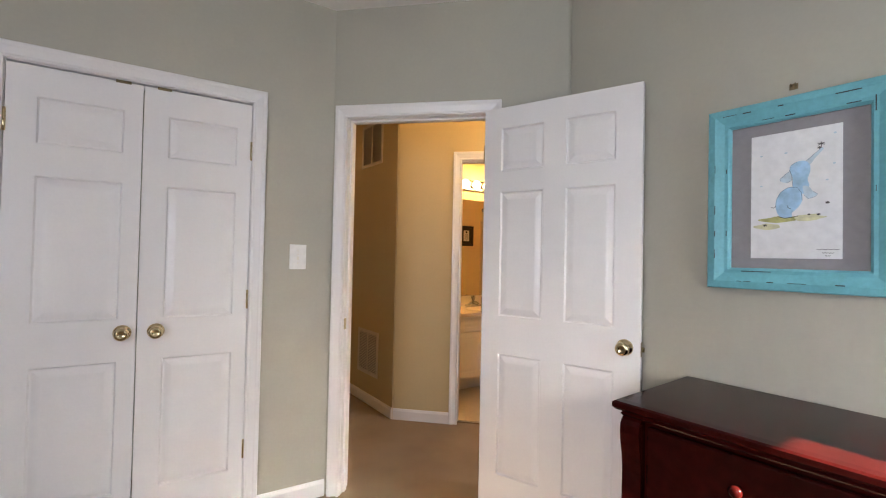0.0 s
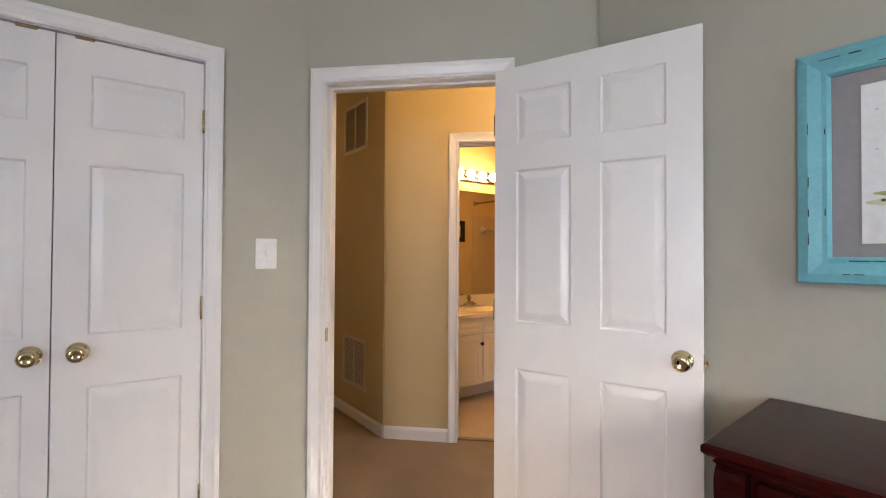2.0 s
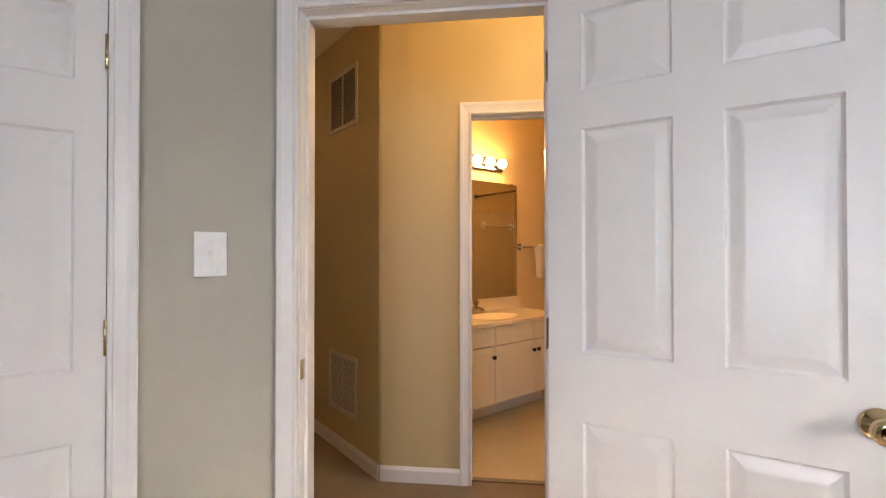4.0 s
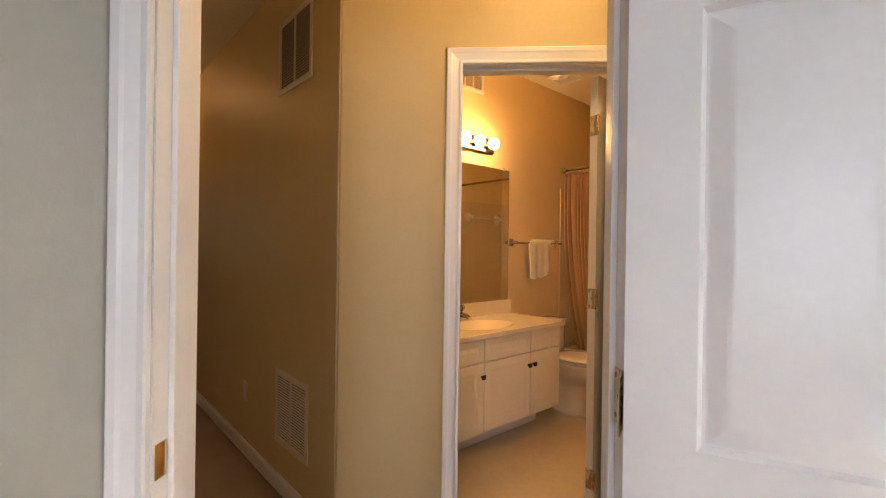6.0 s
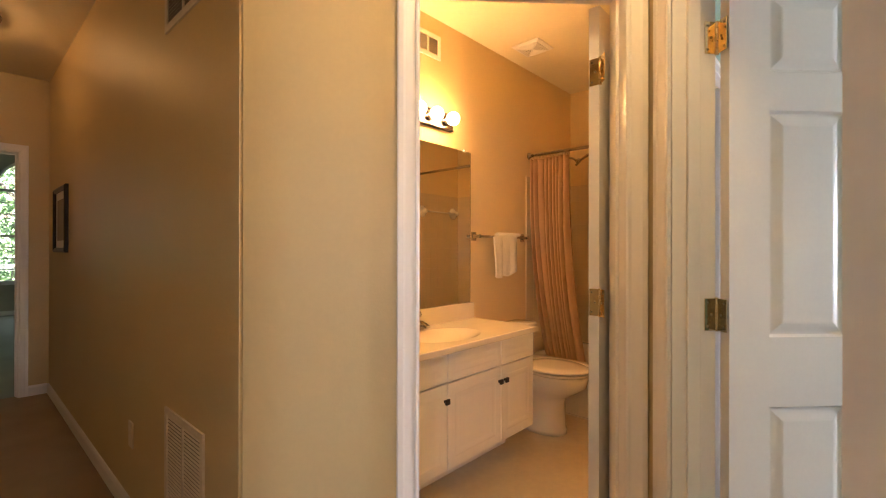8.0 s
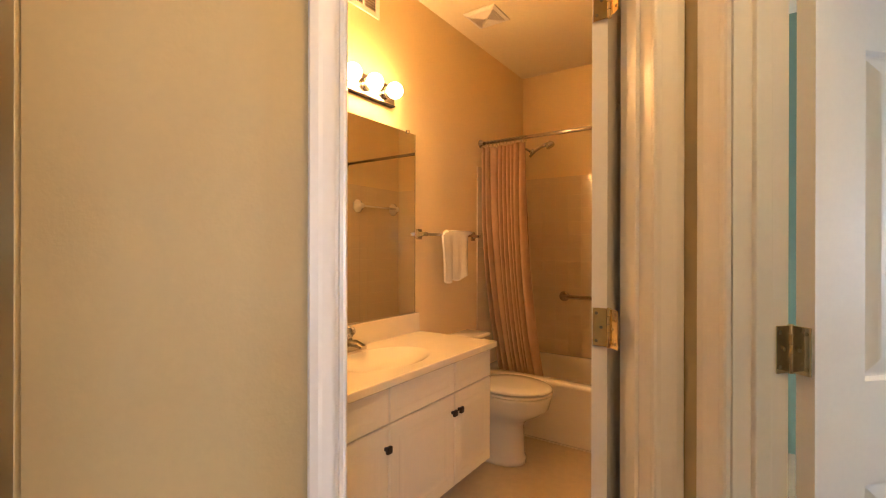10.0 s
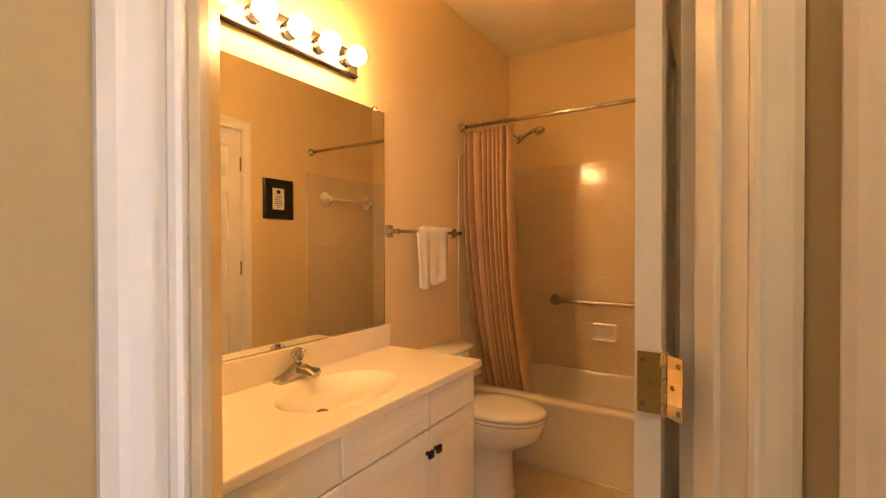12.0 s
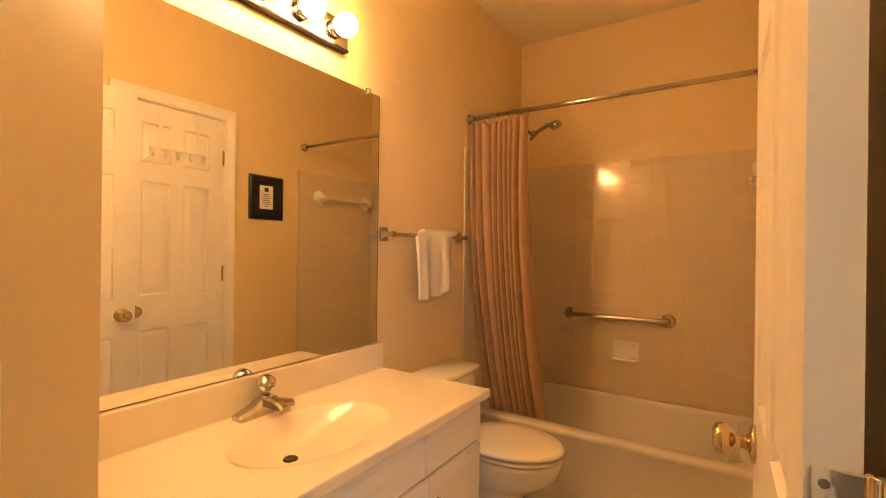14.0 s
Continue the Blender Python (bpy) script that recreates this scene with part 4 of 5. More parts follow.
tbar = base("ceramic_towel_bar", pose(4.276, 2.053, 1.64), "white ceramic towel bar on tiled wall", "towel bar")
for x in (0, 0.49):
    part("bracket", lathe([(0.0, 0.0), (0.066, 0.0), (0.062, 0.010), (0.040, 0.026), (0.028, 0.044), (0.026, 0.062), (0.018, 0.070), (0.0, 0.071)], 8), PORCELAIN, tbar, m=pose(x, 0, 0, -90) @ pose(0, 0, 0, 0, 0, 22.5), smooth=True)
part("rail", tube([(0, 0.052, 0), (0.49, 0.052, 0)], 0.009, 12), PORCELAIN, tbar, smooth=True)


def framed(name, m, w, h, border, deep, frame_mat, inner_mat, label, mat_in=0.0):
    """A picture frame: local x 0..w, z 0..h, back at y 0, proud towards -y, mitred."""
    d = base(name, m, label, "picture")
    bm = bmesh.new()
    prof = ((0, 0), (0, deep * 0.7), (0.004, deep * 0.85), (border * 0.35, deep), (border * 0.75, deep * 0.72), (border * 0.9, deep * 0.72), (border, deep * 0.45), (border, 0.002))
    loops = [[bm.verts.new(c) for c in ((o, -y, o), (w - o, -y, o), (w - o, -y, h - o), (o, -y, h - o))] for o, y in prof]
    for a, b in zip(loops, loops[1:]):
        for k in range(4):
            bm.faces.new((a[k], a[(k + 1) % 4], b[(k + 1) % 4], b[k]))
    bmesh.ops.recalc_face_normals(bm, faces=bm.faces)
    part("frame", bm, frame_mat, d)
    part("mat", boxed(border - 0.002, w - border + 0.002, -0.006, -0.002, border - 0.002, h - border + 0.002), inner_mat, d)
    return d


# black-framed card on the linen wall
card = framed("framed_card", pose(3.947, 2.0455, 1.455, 0, 0, 180), 0.255, 0.29, 0.032, 0.02, BLACK, BLACK, "black frame with small printed card")
part("card", boxed(0.078, 0.177, -0.009, -0.0065, 0.070, 0.225), PAPER, card)
for i in range(7):
    w = (0.05, 0.06, 0.064, 0.06, 0.064, 0.058, 0.03)[i]
    part("text_line", boxed(0.1275 - w / 2, 0.1275 + w / 2, -0.0098, -0.0088, 0.165 - 0.013 * i, 0.169 - 0.013 * i), INK, card)
part("emblem", boxed(0.112, 0.143, -0.0098, -0.0088, 0.185, 0.212), SCUFF, card)

# over-door hook rack on the linen door
rack = base("over_door_hooks", pose(3.523, 2.046, 0.0, 0, 0, 180) @ pose(0, 0.0, 0), "white wire over-door hook rack", "hook rack")
for x in (0.16, 0.36):
    part("strap", boxed(x - 0.010, x + 0.010, -0.004, -0.0015, 1.80, 2.034, bevel=0.0005), PLATE, rack)
part("crossbar", tube([(0.12, -0.010, 1.80), (0.42, -0.010, 1.80)], 0.005, 8), PLATE, rack)
for x in (0.14, 0.21, 0.28, 0.35, 0.41):
    part("hook", tube([(x, -0.010, 1.80), (x, -0.014, 1.765), (x, -0.030, 1.752), (x, -0.044, 1.765), (x, -0.046, 1.785)], 0.004, 8), PLATE, rack, smooth=True)

# double switch plate on the short wall
def switch_plate(name, m, gangs, label):
    d = base(name, m, label, "light switch")
    w = 0.085 + 0.034 * (gangs - 1)
    h = 0.064 if gangs == 1 else 0.058
    part("plate", boxed(-w / 2, w / 2, -0.006, 0, -h, h, bevel=0.0025), PLATE, d)
    for g in range(gangs):
        x = (g - (gangs - 1) / 2) * 0.046
        part("slot", boxed(x - 0.0062, x + 0.0062, -0.0066, -0.004, -0.0145, 0.0145), CABINET, d)
        part("toggle", boxed(x - 0.0048, x + 0.0048, -0.013, -0.005, 0.001, 0.0115, bevel=0.002), PLATE, d)
        for z in (-0.032, 0.032):
            part("screw", lathe([(0, 0.0012), (0.0032, 0.0008), (0.0034, 0)], 10), CABINET, d, m=pose(x, -0.006, z, 90))
    return d


switch_plate("light_switch", R45 @ pose(-0.467, 3.349, 1.113, 0, 0, 90), 2, "white double toggle switch plate")
switch_plate("light_switch", M_CLOSET @ pose(0.685, 0, 1.272), 1, "white single toggle switch plate on sage wall")


def grille(name, m, w, h, label, cols=2, mat=None, dark=None):
    """A stamped air grille: flange, centre bar and tilted louvres over a dark sheet coloured as the duct's shade."""
    d = base(name, m, label, "air vent")
    bm = bmesh.new()
    f = 0.026
    for a in ((0, w, 0, f), (0, w, h - f, h), (0, f, f, h - f), (w - f, w, f, h - f)):
        box(bm, a[0], a[1], -0.007, 0, a[2], a[3])
    part("frame", bm, mat or VENT_WHITE, d)
    part("backing", boxed(f, w - f, -0.0015, -0.0005, f, h - f), dark or VENT_DARK, d)
    for i in range(1, cols):
        x = f + (w - 2 * f) * i / cols
        part("bar", boxed(x - 0.006, x + 0.006, -0.0075, -0.001, f, h - f), mat or VENT_WHITE, d)
    n = max(5, int((h - 2 * f) / 0.0135))
    bm = bmesh.new()
    for k in range(n):
        z = f + (h - 2 * f) * (k + 0.5) / n
        v = [bm.verts.new(c) for c in ((f, -0.0055, z - 0.0032), (w - f, -0.0055, z - 0.0032), (w - f, -0.0015, z + 0.0022), (f, -0.0015, z + 0.0022))]
        bm.faces.new(v)
    part("louvres", bm, mat or VENT_WHITE, d)
    return d


M_VENT = pose(1.549, 0, 0, 0, 0, -90)
grille("wall_grille", M_VENT @ pose(-3.475, 0, 2.075), 0.40, 0.382, "tan painted return air grille high on wall")
grille("wall_grille", M_VENT @ pose(-3.467, 0, 0.252), 0.392, 0.382, "tan painted return air grille near floor")
grille("wall_register", pose(2.76, 3.434, 2.435), 0.31, 0.150, "white supply register above vanity", 3, WHITE)

fan = base("exhaust_fan", pose(3.782, 3.19, H), "white square exhaust fan grille on ceiling", "exhaust fan")
bm = bmesh.new()
rings = [[bm.verts.new((sx * a, sy * a, z)) for sx, sy in ((-1, -1), (1, -1), (1, 1), (-1, 1))] for a, z in ((0.108, -0.001), (0.106, -0.008), (0.090, -0.016), (0.086, -0.016))]
for a, b in zip(rings, rings[1:]):
    for k in range(4):
        bm.faces.new((a[k], a[(k + 1) % 4], b[(k + 1) % 4], b[k]))
part("cover", bm, WHITE, fan)
# flat dark sheet in place of the shaded fan housing
part("backing", boxed(-0.087, 0.087, -0.087, 0.087, -0.014, -0.012), VENT_DARK, fan)
for q in range(4):
    for k in range(8):
        a = 0.020 + 0.0088 * k
        part("slat", boxed(-a + 0.004, a - 0.004, a - 0.002, a + 0.002, -0.020, -0.014), WHITE, fan, m=pose(0, 0, 0, 0, 0, 90 * q))
part("rib", boxed(-0.118, 0.118, -0.004, 0.004, -0.0205, -0.0135), WHITE, fan, m=pose(0, 0, 0, 0, 0, 45))
part("rib", boxed(-0.118, 0.118, -0.004, 0.004, -0.0205, -0.0135), WHITE, fan, m=pose(0, 0, 0, 0, 0, -45))

# outlet low on the hall wall
outlet = base("wall_outlet", M_VENT @ pose(-3.964, 0, 0.385), "tan wall outlet plate low on hall wall", "outlet")
part("plate", boxed(-0.035, 0.035, -0.006, 0, -0.0585, 0.0585, bevel=0.0025), VENT_WHITE, outlet)
for z in (-0.02, 0.02):
    part("socket", boxed(-0.016, 0.016, -0.0075, -0.005, z - 0.013, z + 0.013, bevel=0.001), VENT_WHITE, outlet)

# hall picture and ceiling lamp
pic = framed("hall_picture", M_VENT @ pose(-6.20, -0.002, 1.215), 0.55, 0.495, 0.035, 0.026, BLACK, PAPER, "black framed picture on hall wall")
part("print", boxed(0.10, 0.45, -0.0075, -0.0055, 0.09, 0.40), MAT_GREY, pic)

lamp = base("ceiling_light", pose(1.00, 5.45, H), "flush ribbed glass ceiling light, lit", "ceiling lamp")
part("rim", lathe([(0.0, 0.0), (0.180, 0.0), (0.196, -0.010), (0.190, -0.026), (0.150, -0.034), (0.0, -0.034)], 36), BRASS_DARK, lamp, "dark bronze rim", smooth=True)
bm = bmesh.new()
n = 72
rings = []
for r, z in ((0.152, -0.034), (0.150, -0.055), (0.135, -0.085), (0.105, -0.112), (0.060, -0.128), (0.012, -0.133)):
    rings.append([bm.verts.new(((r * (1 + (0.025 if k % 2 else -0.025))) * math.cos(2 * math.pi * k / n), (r * (1 + (0.025 if k % 2 else -0.025))) * math.sin(2 * math.pi * k / n), z)) for k in range(n)])
for a, b in zip(rings, rings[1:]):
    for k in range(n):
        bm.faces.new((a[k], a[(k + 1) % n], b[(k + 1) % n], b[k]))
bm.faces.new(rings[-1])
bmesh.ops.recalc_face_normals(bm, faces=bm.faces)
part("shade", bm, LAMP_GLASS, lamp, "clear ribbed glass bowl").visible_shadow = False
for x in (-0.055, 0.055):
    bm = bmesh.new()
    bmesh.ops.create_uvsphere(bm, u_segments=16, v_segments=10, radius=0.032)
    part("bulb", bm, HALL_BULB, lamp, "small lit bulb", pose(x, 0, -0.072), True)
part("finial", lathe([(0, -0.130), (0.010, -0.132), (0.012, -0.140), (0.006, -0.150), (0.009, -0.158), (0.0, -0.166)], 14), BRASS_DARK, lamp, smooth=True)
# added lamp out of view, placed to brighten the bathroom entry wall
unseen_passage_lamp = copy_thing(lamp, pose(1.66, 1.64, H))
for ob in unseen_passage_lamp.children:
    if ob.name.startswith("shade"):
        ob.data = ob.data.copy()
        ob.data.materials[0] = LAMP_GLASS_PASSAGE


# ---- bedroom things ----
def chest():
    """A dark varnished chest: moulded top, shaped corner posts, drawers with knobs."""
    d = base("chest_of_drawers", pose(1.0745, 0.5225, 0.0, 0, 0, -87.2), "dark mahogany chest of drawers against sage wall", "chest of drawers")
    L, D = 1.36, 0.497
    bm = bmesh.new()
    prof = ((0.012, 0.805), (0.006, 0.812), (0.010, 0.818), (-0.004, 0.824), (-0.012, 0.832), (-0.012, 0.846), (-0.006, 0.851), (0.02, 0.852))
    loops = [[bm.verts.new(c) for c in ((o, o, z), (L - o, o, z), (L - o, D, z), (o, D, z))] for o, z in prof]
    for a, b in zip(loops, loops[1:]):
        for k in range(4):
            bm.faces.new((a[k], a[(k + 1) % 4], b[(k + 1) % 4], b[k]))
    bm.faces.new(loops[-1])
    bm.faces.new(loops[0])
    bmesh.ops.recalc_face_normals(bm, faces=bm.faces)
    part("top", bm, MAHOGANY, d)
    part("body", boxed(0.03, L - 0.03, 0.035, D, 0.06, 0.806), MAHOGANY, d)
    part("plinth", boxed(0.02, L - 0.02, 0.02, D, 0.0, 0.09, bevel=0.006), MAHOGANY, d)
    for x in (0.012, L - 0.072):
        bm = bmesh.new()
        pts = [(0.006, 0.09), (0.000, 0.20), (0.004, 0.40), (0.009, 0.56), (0.010, 0.64), (0.006, 0.69), (-0.002, 0.73), (-0.006, 0.76), (-0.004, 0.785), (0.004, 0.798), (0.014, 0.806)]
        a = [bm.verts.new((x, y, z)) for y, z in pts]
        b = [bm.verts.new((x + 0.06, y, z)) for y, z in pts]
        c0, c1 = [[bm.verts.new((xx, 0.07, z)) for y, z in pts] for xx in (x, x + 0.06)]
        for i in range(len(pts) - 1):
            bm.faces.new((a[i], b[i], b[i + 1], a[i + 1]))
            bm.faces.new((a[i], a[i + 1], c0[i + 1], c0[i]))
            bm.faces.new((b[i], b[i + 1], c1[i + 1], c1[i]))
        bmesh.ops.recalc_face_normals(bm, faces=bm.faces)
        part("corner_post", bm, MAHOGANY, d, "curved corner post", smooth=False)
    for z0, z1 in ((0.11, 0.32), (0.335, 0.55), (0.565, 0.79)):
        for xa, xb in ((0.085, L / 2 - 0.006), (L / 2 + 0.006, L - 0.085)):
            f = part("drawer", boxed(xa, xb, 0.014, 0.04, z0, z1, bevel=0.006), MAHOGANY, d)
            part("drawer_knob", lathe([(0, 0), (0.010, 0.0), (0.008, 0.012), (0.016, 0.020), (0.017, 0.027), (0.011, 0.033), (0, 0.034)], 18), MAHOGANY, f, "round wooden knob", pose((xa + xb) / 2 - 0.05, 0.014, (z0 + z1) / 2 + 0.03, 90), True)
    return d


chest()

art = framed("framed_art", M_EAST @ pose(0.013, -0.001, 1.197), 0.518, 0.646, 0.074, 0.032, AQUA, MAT_GREY, "distressed aqua frame with grey mat and watercolour")
part("paper", boxed(0.135, 0.379, -0.0085, -0.0062, 0.109, 0.532), PAPER, art)
rng = random.Random(4)
for i in range(34):
    side = i % 4
    ridge = rng.random() < 0.55
    o, y = (0.026, 0.0322) if ridge else (0.061, 0.0234)
    ln, th = rng.uniform(0.012, 0.05), rng.uniform(0.0015, 0.0035)
    run = 0.518 if side < 2 else 0.646
    p = rng.uniform(0.03, run - 0.03 - ln)
    if side == 0:
        q = (p, p + ln, o, o + th)
    elif side == 1:
        q = (p, p + ln, 0.646 - o - th, 0.646 - o)
    elif side == 2:
        q = (o, o + th, p, p + ln)
    else:
        q = (0.518 - o - th, 0.518 - o, p, p + ln)
    part("scuff", boxed(q[0], q[1], -y - 0.0006, -y + 0.003, q[2], q[3], bevel=0.0007), SCUFF, art)


def blot(name, outline, mat, lift=0.0):
    """A flat wash on the paper inside a closed smooth outline, in paper coordinates (x across, z up)."""
    bm = bmesh.new()
    n, pts = len(outline), []
    for i in range(n):
        p0, p1, p2, p3 = [Vector(outline[(i + k - 1) % n]) for k in range(4)]
        for q in range(5):
            t = q / 5
            c = 0.5 * (2 * p1 + (p2 - p0) * t + (2 * p0 - 5 * p1 + 4 * p2 - p3) * t * t + (3 * p1 - p0 - 3 * p2 + p3) * t ** 3)
            pts.append(bm.verts.new((0.147 + c.x, -0.0087 - lift, 0.109 + c.y)))
    bm.faces.new(pts)
    return part(name, bm, mat, art)


def stroke(points, r=0.0009, mat=None):
    return part("ink_line", tube([(0.147 + x, -0.0090, 0.109 + z) for x, z in points], r, 5), mat or INK, art)


def oval(cx, cz, rx, rz, n=9, seed=0):
    rg = random.Random(seed)
    return [(cx + rx * rg.uniform(0.8, 1.15) * math.cos(2 * math.pi * k / n), cz + rz * rg.uniform(0.8, 1.15) * math.sin(2 * math.pi * k / n)) for k in range(n)]


# grass under the figure, then body, chest, head with raised trunk, ear and legs
blot("wash", oval(0.075, 0.131, 0.060, 0.010, 11, 1), PAINT_GREEN)
blot("wash", oval(0.150, 0.133, 0.040, 0.011, 11, 2), PAINT_GREEN_PALE, 0.0001)
blot("wash", oval(0.038, 0.108, 0.038, 0.010, 11, 3), PAINT_GREEN_PALE, 0.0001)
BODY = [(0.060, 0.172), (0.062, 0.198), (0.074, 0.222), (0.095, 0.236), (0.118, 0.234), (0.130, 0.216), (0.132, 0.190), (0.120, 0.166), (0.106, 0.152), (0.103, 0.136), (0.078, 0.135), (0.066, 0.150)]
FRONT = [(0.107, 0.236), (0.106, 0.268), (0.098, 0.292), (0.102, 0.308), (0.118, 0.318), (0.138, 0.318), (0.151, 0.305), (0.152, 0.282), (0.146, 0.258), (0.150, 0.236), (0.142, 0.216), (0.126, 0.212)]
TRUNK = [(0.142, 0.317), (0.156, 0.330), (0.170, 0.343), (0.180, 0.354), (0.186, 0.350), (0.176, 0.336), (0.164, 0.322), (0.152, 0.305)]
EAR = [(0.074, 0.258), (0.072, 0.266), (0.086, 0.280), (0.100, 0.290), (0.104, 0.274), (0.103, 0.258), (0.090, 0.252)]
LEG = [(0.134, 0.236), (0.150, 0.232), (0.160, 0.216), (0.171, 0.208), (0.166, 0.200), (0.148, 0.194), (0.138, 0.206)]
blot("body", BODY, PAINT_BLUE, 0.0002)
blot("shoulder", FRONT, PAINT_BLUE, 0.0003)
blot("trunk", TRUNK, PAINT_BLUE_PALE, 0.0002)
blot("ear", EAR, PAINT_BLUE_PALE, 0.0002)
blot("leg", LEG, PAINT_BLUE_PALE, 0.0004)
for outline in (BODY[:7], EAR, LEG[2:], TRUNK[:4], FRONT[:5]):
    stroke(outline, 0.0006, INK_SOFT)
stroke([(0.060, 0.176), (0.054, 0.170), (0.047, 0.173)])
stroke([(0.066, 0.141), (0.085, 0.134), (0.110, 0.137), (0.122, 0.140)], 0.0011)
stroke([(0.092, 0.176), (0.095, 0.168), (0.102, 0.164)], 0.0008)
for x, z, a in ((0.180, 0.366, 0.010), (0.196, 0.178, 0.006), (0.174, 0.142, 0.005), (0.030, 0.112, 0.006), (0.176, 0.355, 0.006), (0.150, 0.143, 0.004)):
    for k in range(3):
        c, sn = a * math.cos(k * 1.05 + x * 9), a * 0.7 * math.sin(k * 1.05 + x * 9)
        stroke([(x - c, z - sn), (x, z + 0.0008), (x + c, z + sn)], 0.0012)
for x, z in ((0.018, 0.352), (0.088, 0.352), (0.214, 0.395), (0.212, 0.300), (0.195, 0.250), (0.018, 0.248)):
    blot("fleck", oval(x, z, 0.004, 0.003, 6, x), PAINT_BLUE_PALE, 0.0002)
for w, z in ((0.056, 0.030), (0.028, 0.019), (0.012, 0.010)):
    stroke([(0.198 - w / 2 + w * k / 8, z + 0.0012 * (-1) ** k) for k in range(9)], 0.0008)
nail = base("picture_hook", M_EAST @ pose(0.266, -0.001, 1.872), "small brass picture hook above frame", "picture hook")
part("plate", boxed(-0.012, 0.012, -0.003, 0, -0.004, 0.016, bevel=0.001), BRASS_DARK, nail)
part("pin", tube([(-0.006, -0.003, 0.008), (-0.006, -0.012, 0.014)], 0.002, 8), BRASS_DARK, nail)
part("pin", tube([(0.006, -0.003, 0.008), (0.006, -0.012, 0.014)], 0.002, 8), BRASS_DARK, nail)

# ---- far bedroom at the hall's end ----
HF = 3.4
FAR_Y = 13.1
wall("wall_far_window", pose(-2.6, FAR_Y, 0), 6.6, 0.14, HF, SAGE, SAGE, "grey green wall with tall arched window", [(2.95, 3.92, 0.6, 2.32), (4.10, 5.20, 0.6, 2.95), (5.38, 6.35, 0.6, 2.32)])
wall("wall_far_east", pose(4.0, 13.1, 0, 0, 0, -90), 6.4, T, HF, SAGE, SAGE, "grey green bedroom wall")
wall("wall_far_west", pose(-2.6, 6.7, 0, 0, 0, 90), 6.4, T, HF, SAGE, SAGE, "grey green bedroom wall")
wall("wall_far_south", pose(4.0, 6.76, 0, 0, 0, 180), 2.4, 0.05, HF, SAGE, SAGE, "grey green bedroom wall")
wall("wall_far_south_west", pose(0.42, 6.76, 0, 0, 0, 180), 3.0, 0.05, HF, SAGE, SAGE, "grey green bedroom wall")
wall("wall_far_lintel", pose(1.6, 6.76, 2.2, 0, 0, 180), 1.18, 0.05, HF - 2.2, SAGE, SAGE, "grey green wall above doorway")
sheet("ceiling_far", [(-2.7, 6.75), (4.1, 6.75), (4.1, 13.25), (-2.7, 13.25)], HF, HF + 0.1, CEIL, "flat white far bedroom ceiling", "ceiling")
baseboard(pose(0, FAR_Y, 0), -2.6, 4.0)

# arched head over the middle window
bm = bmesh.new()
cx, zs, r = 2.05, 2.395, 0.55
outer = []
for yy in (FAR_Y + 0.001, FAR_Y + 0.139):
    arc = [bm.verts.new((cx + r * math.cos(math.pi * k / 24), yy, zs + r * math.sin(math.pi * k / 24))) for k in range(25)]
    topv = [bm.verts.new((cx + r * math.cos(math.pi * k / 24), yy, 2.952)) for k in range(25)]
    for k in range(24):
        bm.faces.new((arc[k], arc[k + 1], topv[k + 1], topv[k]))
    outer.append(arc)
for k in range(24):
    bm.faces.new((outer[0][k], outer[0][k + 1], outer[1][k + 1], outer[1][k]))
bmesh.ops.recalc_face_normals(bm, faces=bm.faces)
tagged(part("wall_arch", bm, SAGE), "grey green arch over tall window", "wall", kind="structure")
for i, (x, w) in enumerate(((0.35, 0.97), (2.78, 0.97))):
    window(f"window_{4 + i}", pose(x, FAR_Y, 0.6), w, 1.72, "white double-hung window with garden view", 3, 4)
window("window_6", pose(1.50, FAR_Y, 0.6), 1.10, 1.76, "white tall window under arched transom", 4, 8)
arch = base("window_7", pose(cx, FAR_Y, zs), "white arched transom window", "window", kind="structure")
part("arch_frame", tube([(0.525 * math.cos(math.pi * k / 24), 0.05, 0.525 * math.sin(math.pi * k / 24)) for k in range(25)], 0.026, 8), WHITE, arch)
for a in (45, 90, 135):
    part("muntin", tube([(0, 0.05, 0), (0.52 * math.cos(radians(a)), 0.05, 0.52 * math.sin(radians(a)))], 0.009, 6), WHITE, arch)

stool = base("ottoman", pose(0.95, 11.0, 0.003), "black and white patterned ottoman with dark legs", "ottoman")
part("cushion", boxed(-0.28, 0.28, -0.22, 0.22, 0.20, 0.42, bevel=0.03), FABRIC, stool)
for x in (-0.24, 0.24):
    for y in (-0.18, 0.18):
        part("leg", boxed(x - 0.025, x + 0.025, y - 0.025, y + 0.025, 0.0, 0.20), BLACK, stool)

# ---- outdoors ----
sheet("ground", [(-900, -900), (900, -900), (900, 900), (-900, 900)], -3.4, -3.2, GRASS, "grass lawn below the house", "lawn")


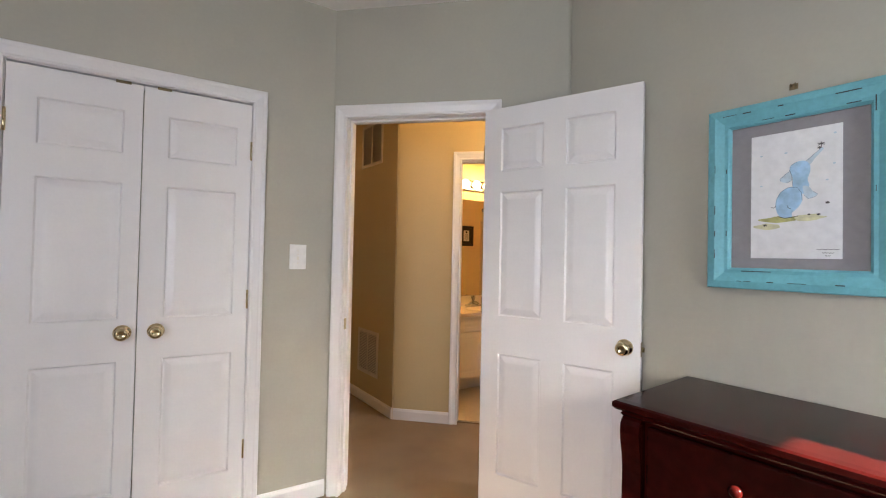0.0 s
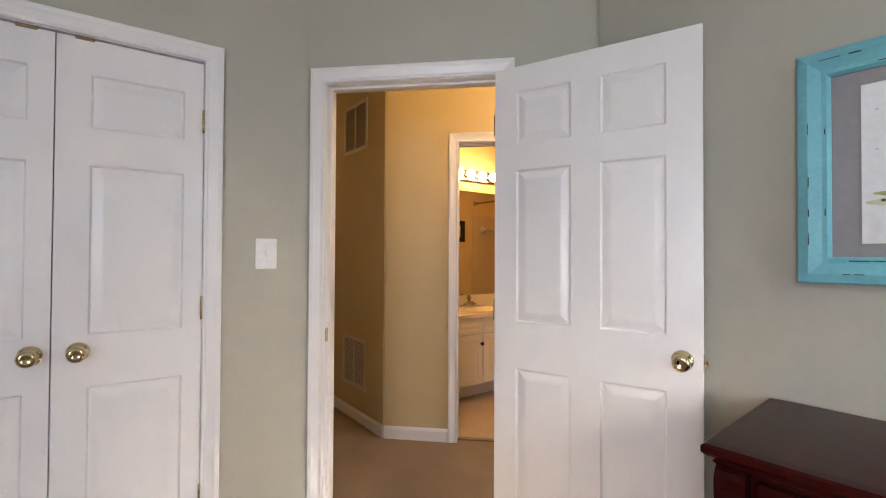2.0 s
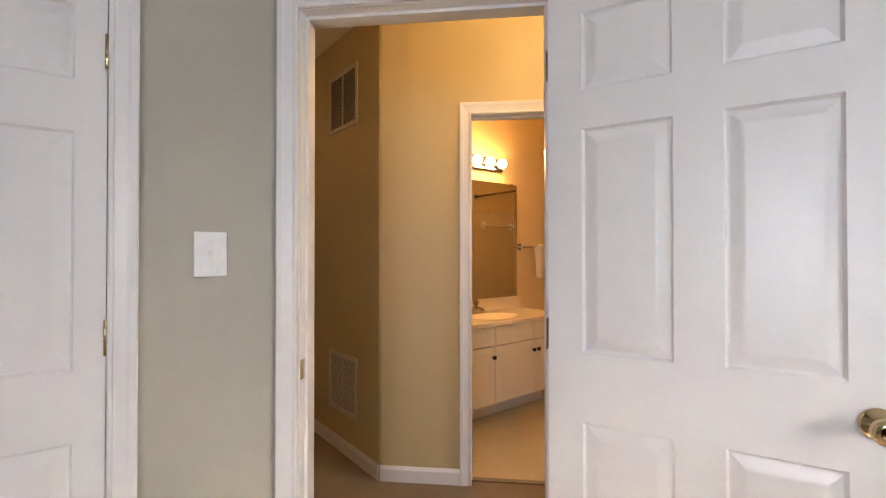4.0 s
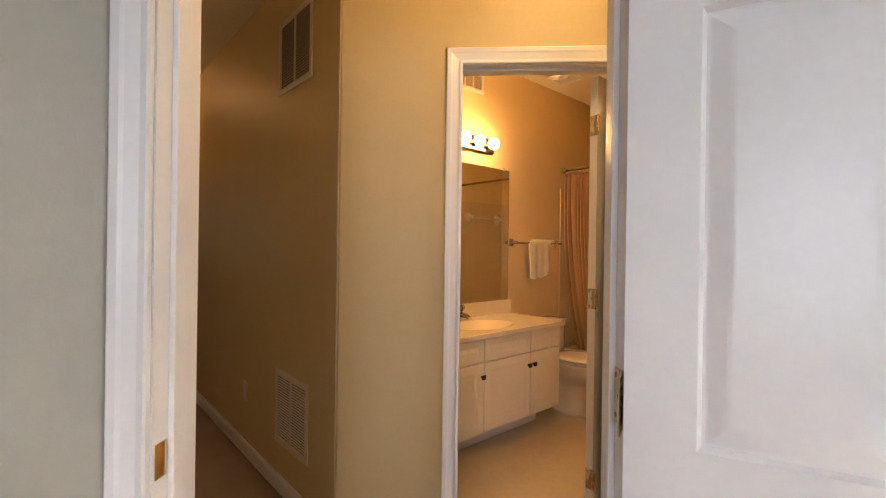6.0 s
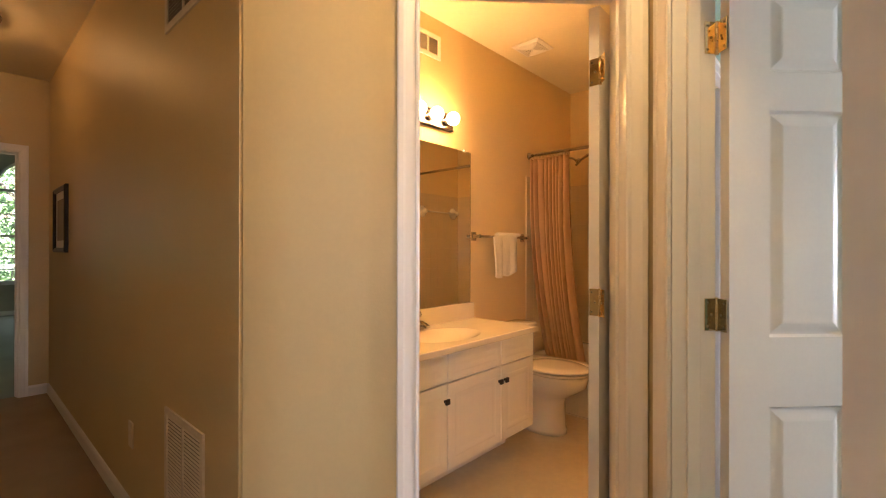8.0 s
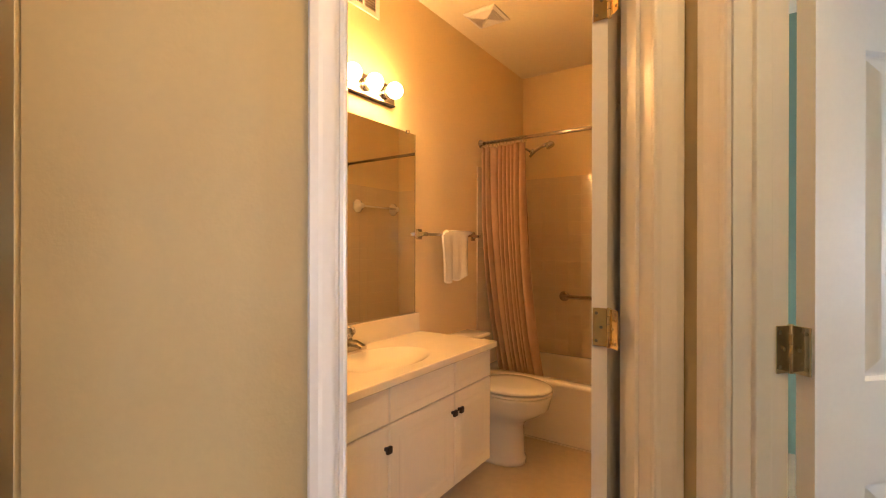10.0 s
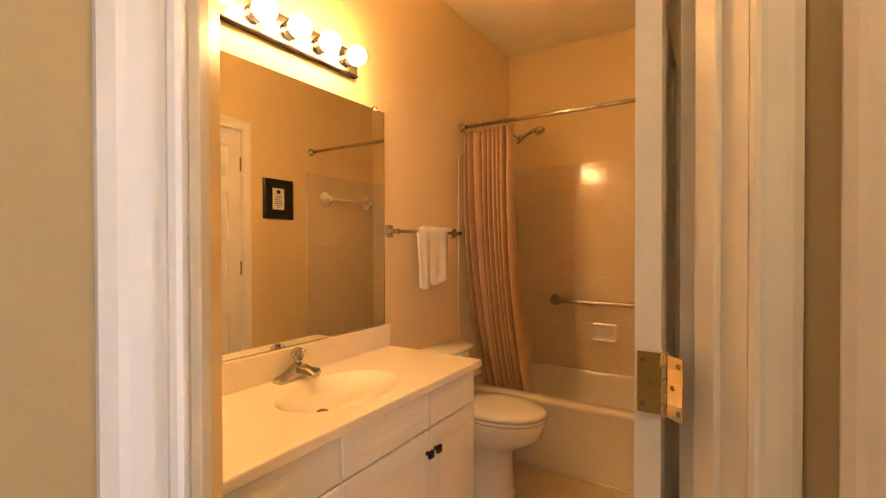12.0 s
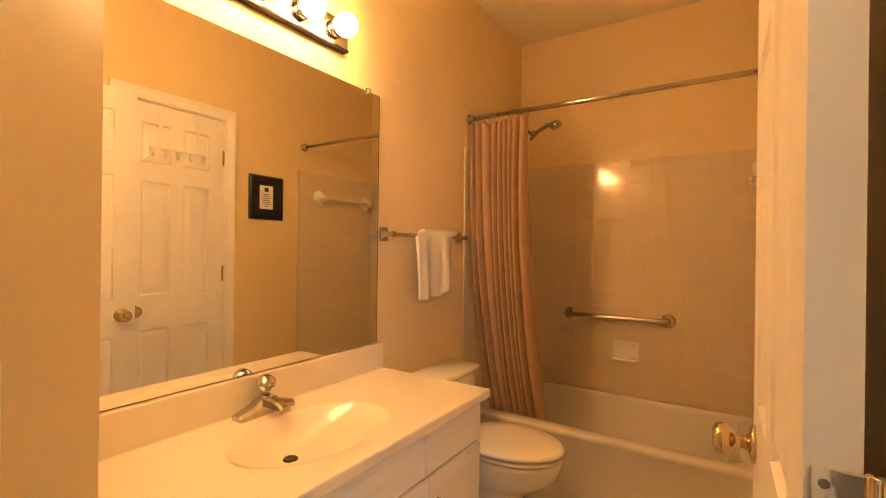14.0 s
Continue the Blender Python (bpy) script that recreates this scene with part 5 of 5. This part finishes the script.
def tree(x, y, h, lean, seed):
    """A tapered trunk with limbs and a crown of many small leaves."""
    rg = random.Random(seed)
    d = base("tree", pose(x, y, -3.2), "tall leafy tree with grey trunk", "tree", "trees behind the house")
    tr = [(lean * h * k / 8 + rg.uniform(-0.08, 0.08), rg.uniform(-0.08, 0.08), h * k / 8) for k in range(9)]
    part("trunk", tube(tr, [0.26 * (1 - 0.09 * k) for k in range(9)], 10), BARK, d, smooth=True)
    tips = []
    for i in range(10):
        k = rg.randint(3, 7)
        a = rg.uniform(0, 6.28)
        ln = rg.uniform(1.4, 3.2)
        p0 = Vector(tr[k])
        p2 = p0 + Vector((ln * math.cos(a), ln * math.sin(a), rg.uniform(0.4, 1.6)))
        p1 = (p0 + p2) / 2 + Vector((0, 0, 0.25))
        part("limb", tube([p0, p1, p2], [0.09, 0.055, 0.02], 7), BARK, d, smooth=True)
        tips += [p1, p2, p2]
    bm = bmesh.new()
    for i in range(2600):
        c = rg.choice(tips) + Vector((rg.gauss(0, 0.8), rg.gauss(0, 0.8), rg.gauss(-0.2, 0.8)))
        if c.z < 0.3:
            continue
        s = rg.uniform(0.06, 0.15)
        e = Euler((rg.uniform(0, 6.28), rg.uniform(0, 6.28), rg.uniform(0, 6.28))).to_matrix()
        bm.faces.new([bm.verts.new(c + e @ Vector(p)) for p in ((-s, 0, 0), (0, -s * 0.5, 0.02), (s, 0, 0), (0, s * 0.5, 0.02))])
    part("crown", bm, LEAF, d)
    return d


for i, (x, y, h, lean) in enumerate(((2.55, 19.5, 10.5, 0.02), (1.3, 22.5, 9.5, -0.03), (4.2, 24.0, 11.0, 0.03), (0.2, 27.0, 10.0, 0.0), (3.0, 29.0, 11.5, -0.02), (6.4, 28.0, 10.0, 0.02), (-2.4, 25.0, 10.0, 0.02), (1.8, 34.0, 12.0, 0.0), (5.0, 36.0, 12.0, 0.0))):
    tree(x, y, h, lean, 40 + i)
rg = random.Random(9)
bm = bmesh.new()
for i in range(16000):
    c = Vector((rg.uniform(-14, 22), rg.uniform(38, 46), -3.2 + 11 * rg.random() ** 1.2))
    s = rg.uniform(0.12, 0.40)
    e = Euler((rg.uniform(0, 6.28), rg.uniform(0, 6.28), rg.uniform(0, 6.28))).to_matrix()
    bm.faces.new([bm.verts.new(c + e @ Vector(p)) for p in ((-s, 0, 0), (0, -s * 0.5, 0.03), (s, 0, 0), (0, s * 0.5, 0.03))])
tagged(part("woods", bm, LEAF), "distant leafy woods behind the trees", "woods", kind="stuff")

# ---- wall tiles round the tub ----
PITCH, TOP_Z, CAP_H = 0.106, 1.786, 0.044
tile_meshes = {}


def tile_mesh(w, h):
    key = (round(w, 4), round(h, 4))
    if key not in tile_meshes:
        bm = bmesh.new()
        g, t = 0.0008, 0.0075
        rings = [[bm.verts.new(c) for c in ((g + o, -y, g + o), (w - g - o, -y, g + o), (w - g - o, -y, h - g - o), (g + o, -y, h - g - o))] for o, y in ((0, 0.002), (0, t - 0.0018), (0.0008, t - 0.0006), (0.0024, t))]
        for a, b in zip(rings, rings[1:]):
            for k in range(4):
                bm.faces.new((a[k], a[(k + 1) % 4], b[(k + 1) % 4], b[k]))
        bm.faces.new(rings[-1])
        bmesh.ops.recalc_face_normals(bm, faces=bm.faces)
        me = bpy.data.meshes.new("tile")
        bm.to_mesh(me)
        bm.free()
        tile_meshes[key] = me
    return tile_meshes[key]


def tiled(wall_name, x0, x1, phase, z0=0.402):
    """Tiles on a wall's front face between local x0 and x1, joints at phase + n * PITCH."""
    w_ob = bpy.data.objects[wall_name]
    part("grout_bed", boxed(x0, x1, -0.0066, 0.001, z0, TOP_Z + CAP_H - 0.002), GROUT, w_ob)
    cuts = [x0] + [phase + PITCH * k for k in range(-40, 60) if x0 + 0.012 < phase + PITCH * k < x1 - 0.012] + [x1]
    rg = random.Random(wall_name)
    for a, b in zip(cuts, cuts[1:]):
        z = TOP_Z
        placed("tile", tile_mesh(b - a, CAP_H), TILE, w_ob, m=pose(a, 0, TOP_Z))
        while z > z0 + 0.01:
            h = min(PITCH, z - z0)
            z -= h
            placed("tile", tile_mesh(b - a, h), TILE, w_ob, m=pose(a, rg.uniform(-0.0002, 0.0002), z, rg.uniform(-0.12, 0.12), 0, rg.uniform(-0.12, 0.12)))


tiled("wall_bathroom_back", 0.0085, 1.3805, 3.434 - 2.931)
tiled("wall_vanity", 4.085 - 2.08, 2.7715, 4.085 - 2.08)
tiled("wall_linen", 0.0085, 4.86 - 4.085, 4.86 - 4.085)
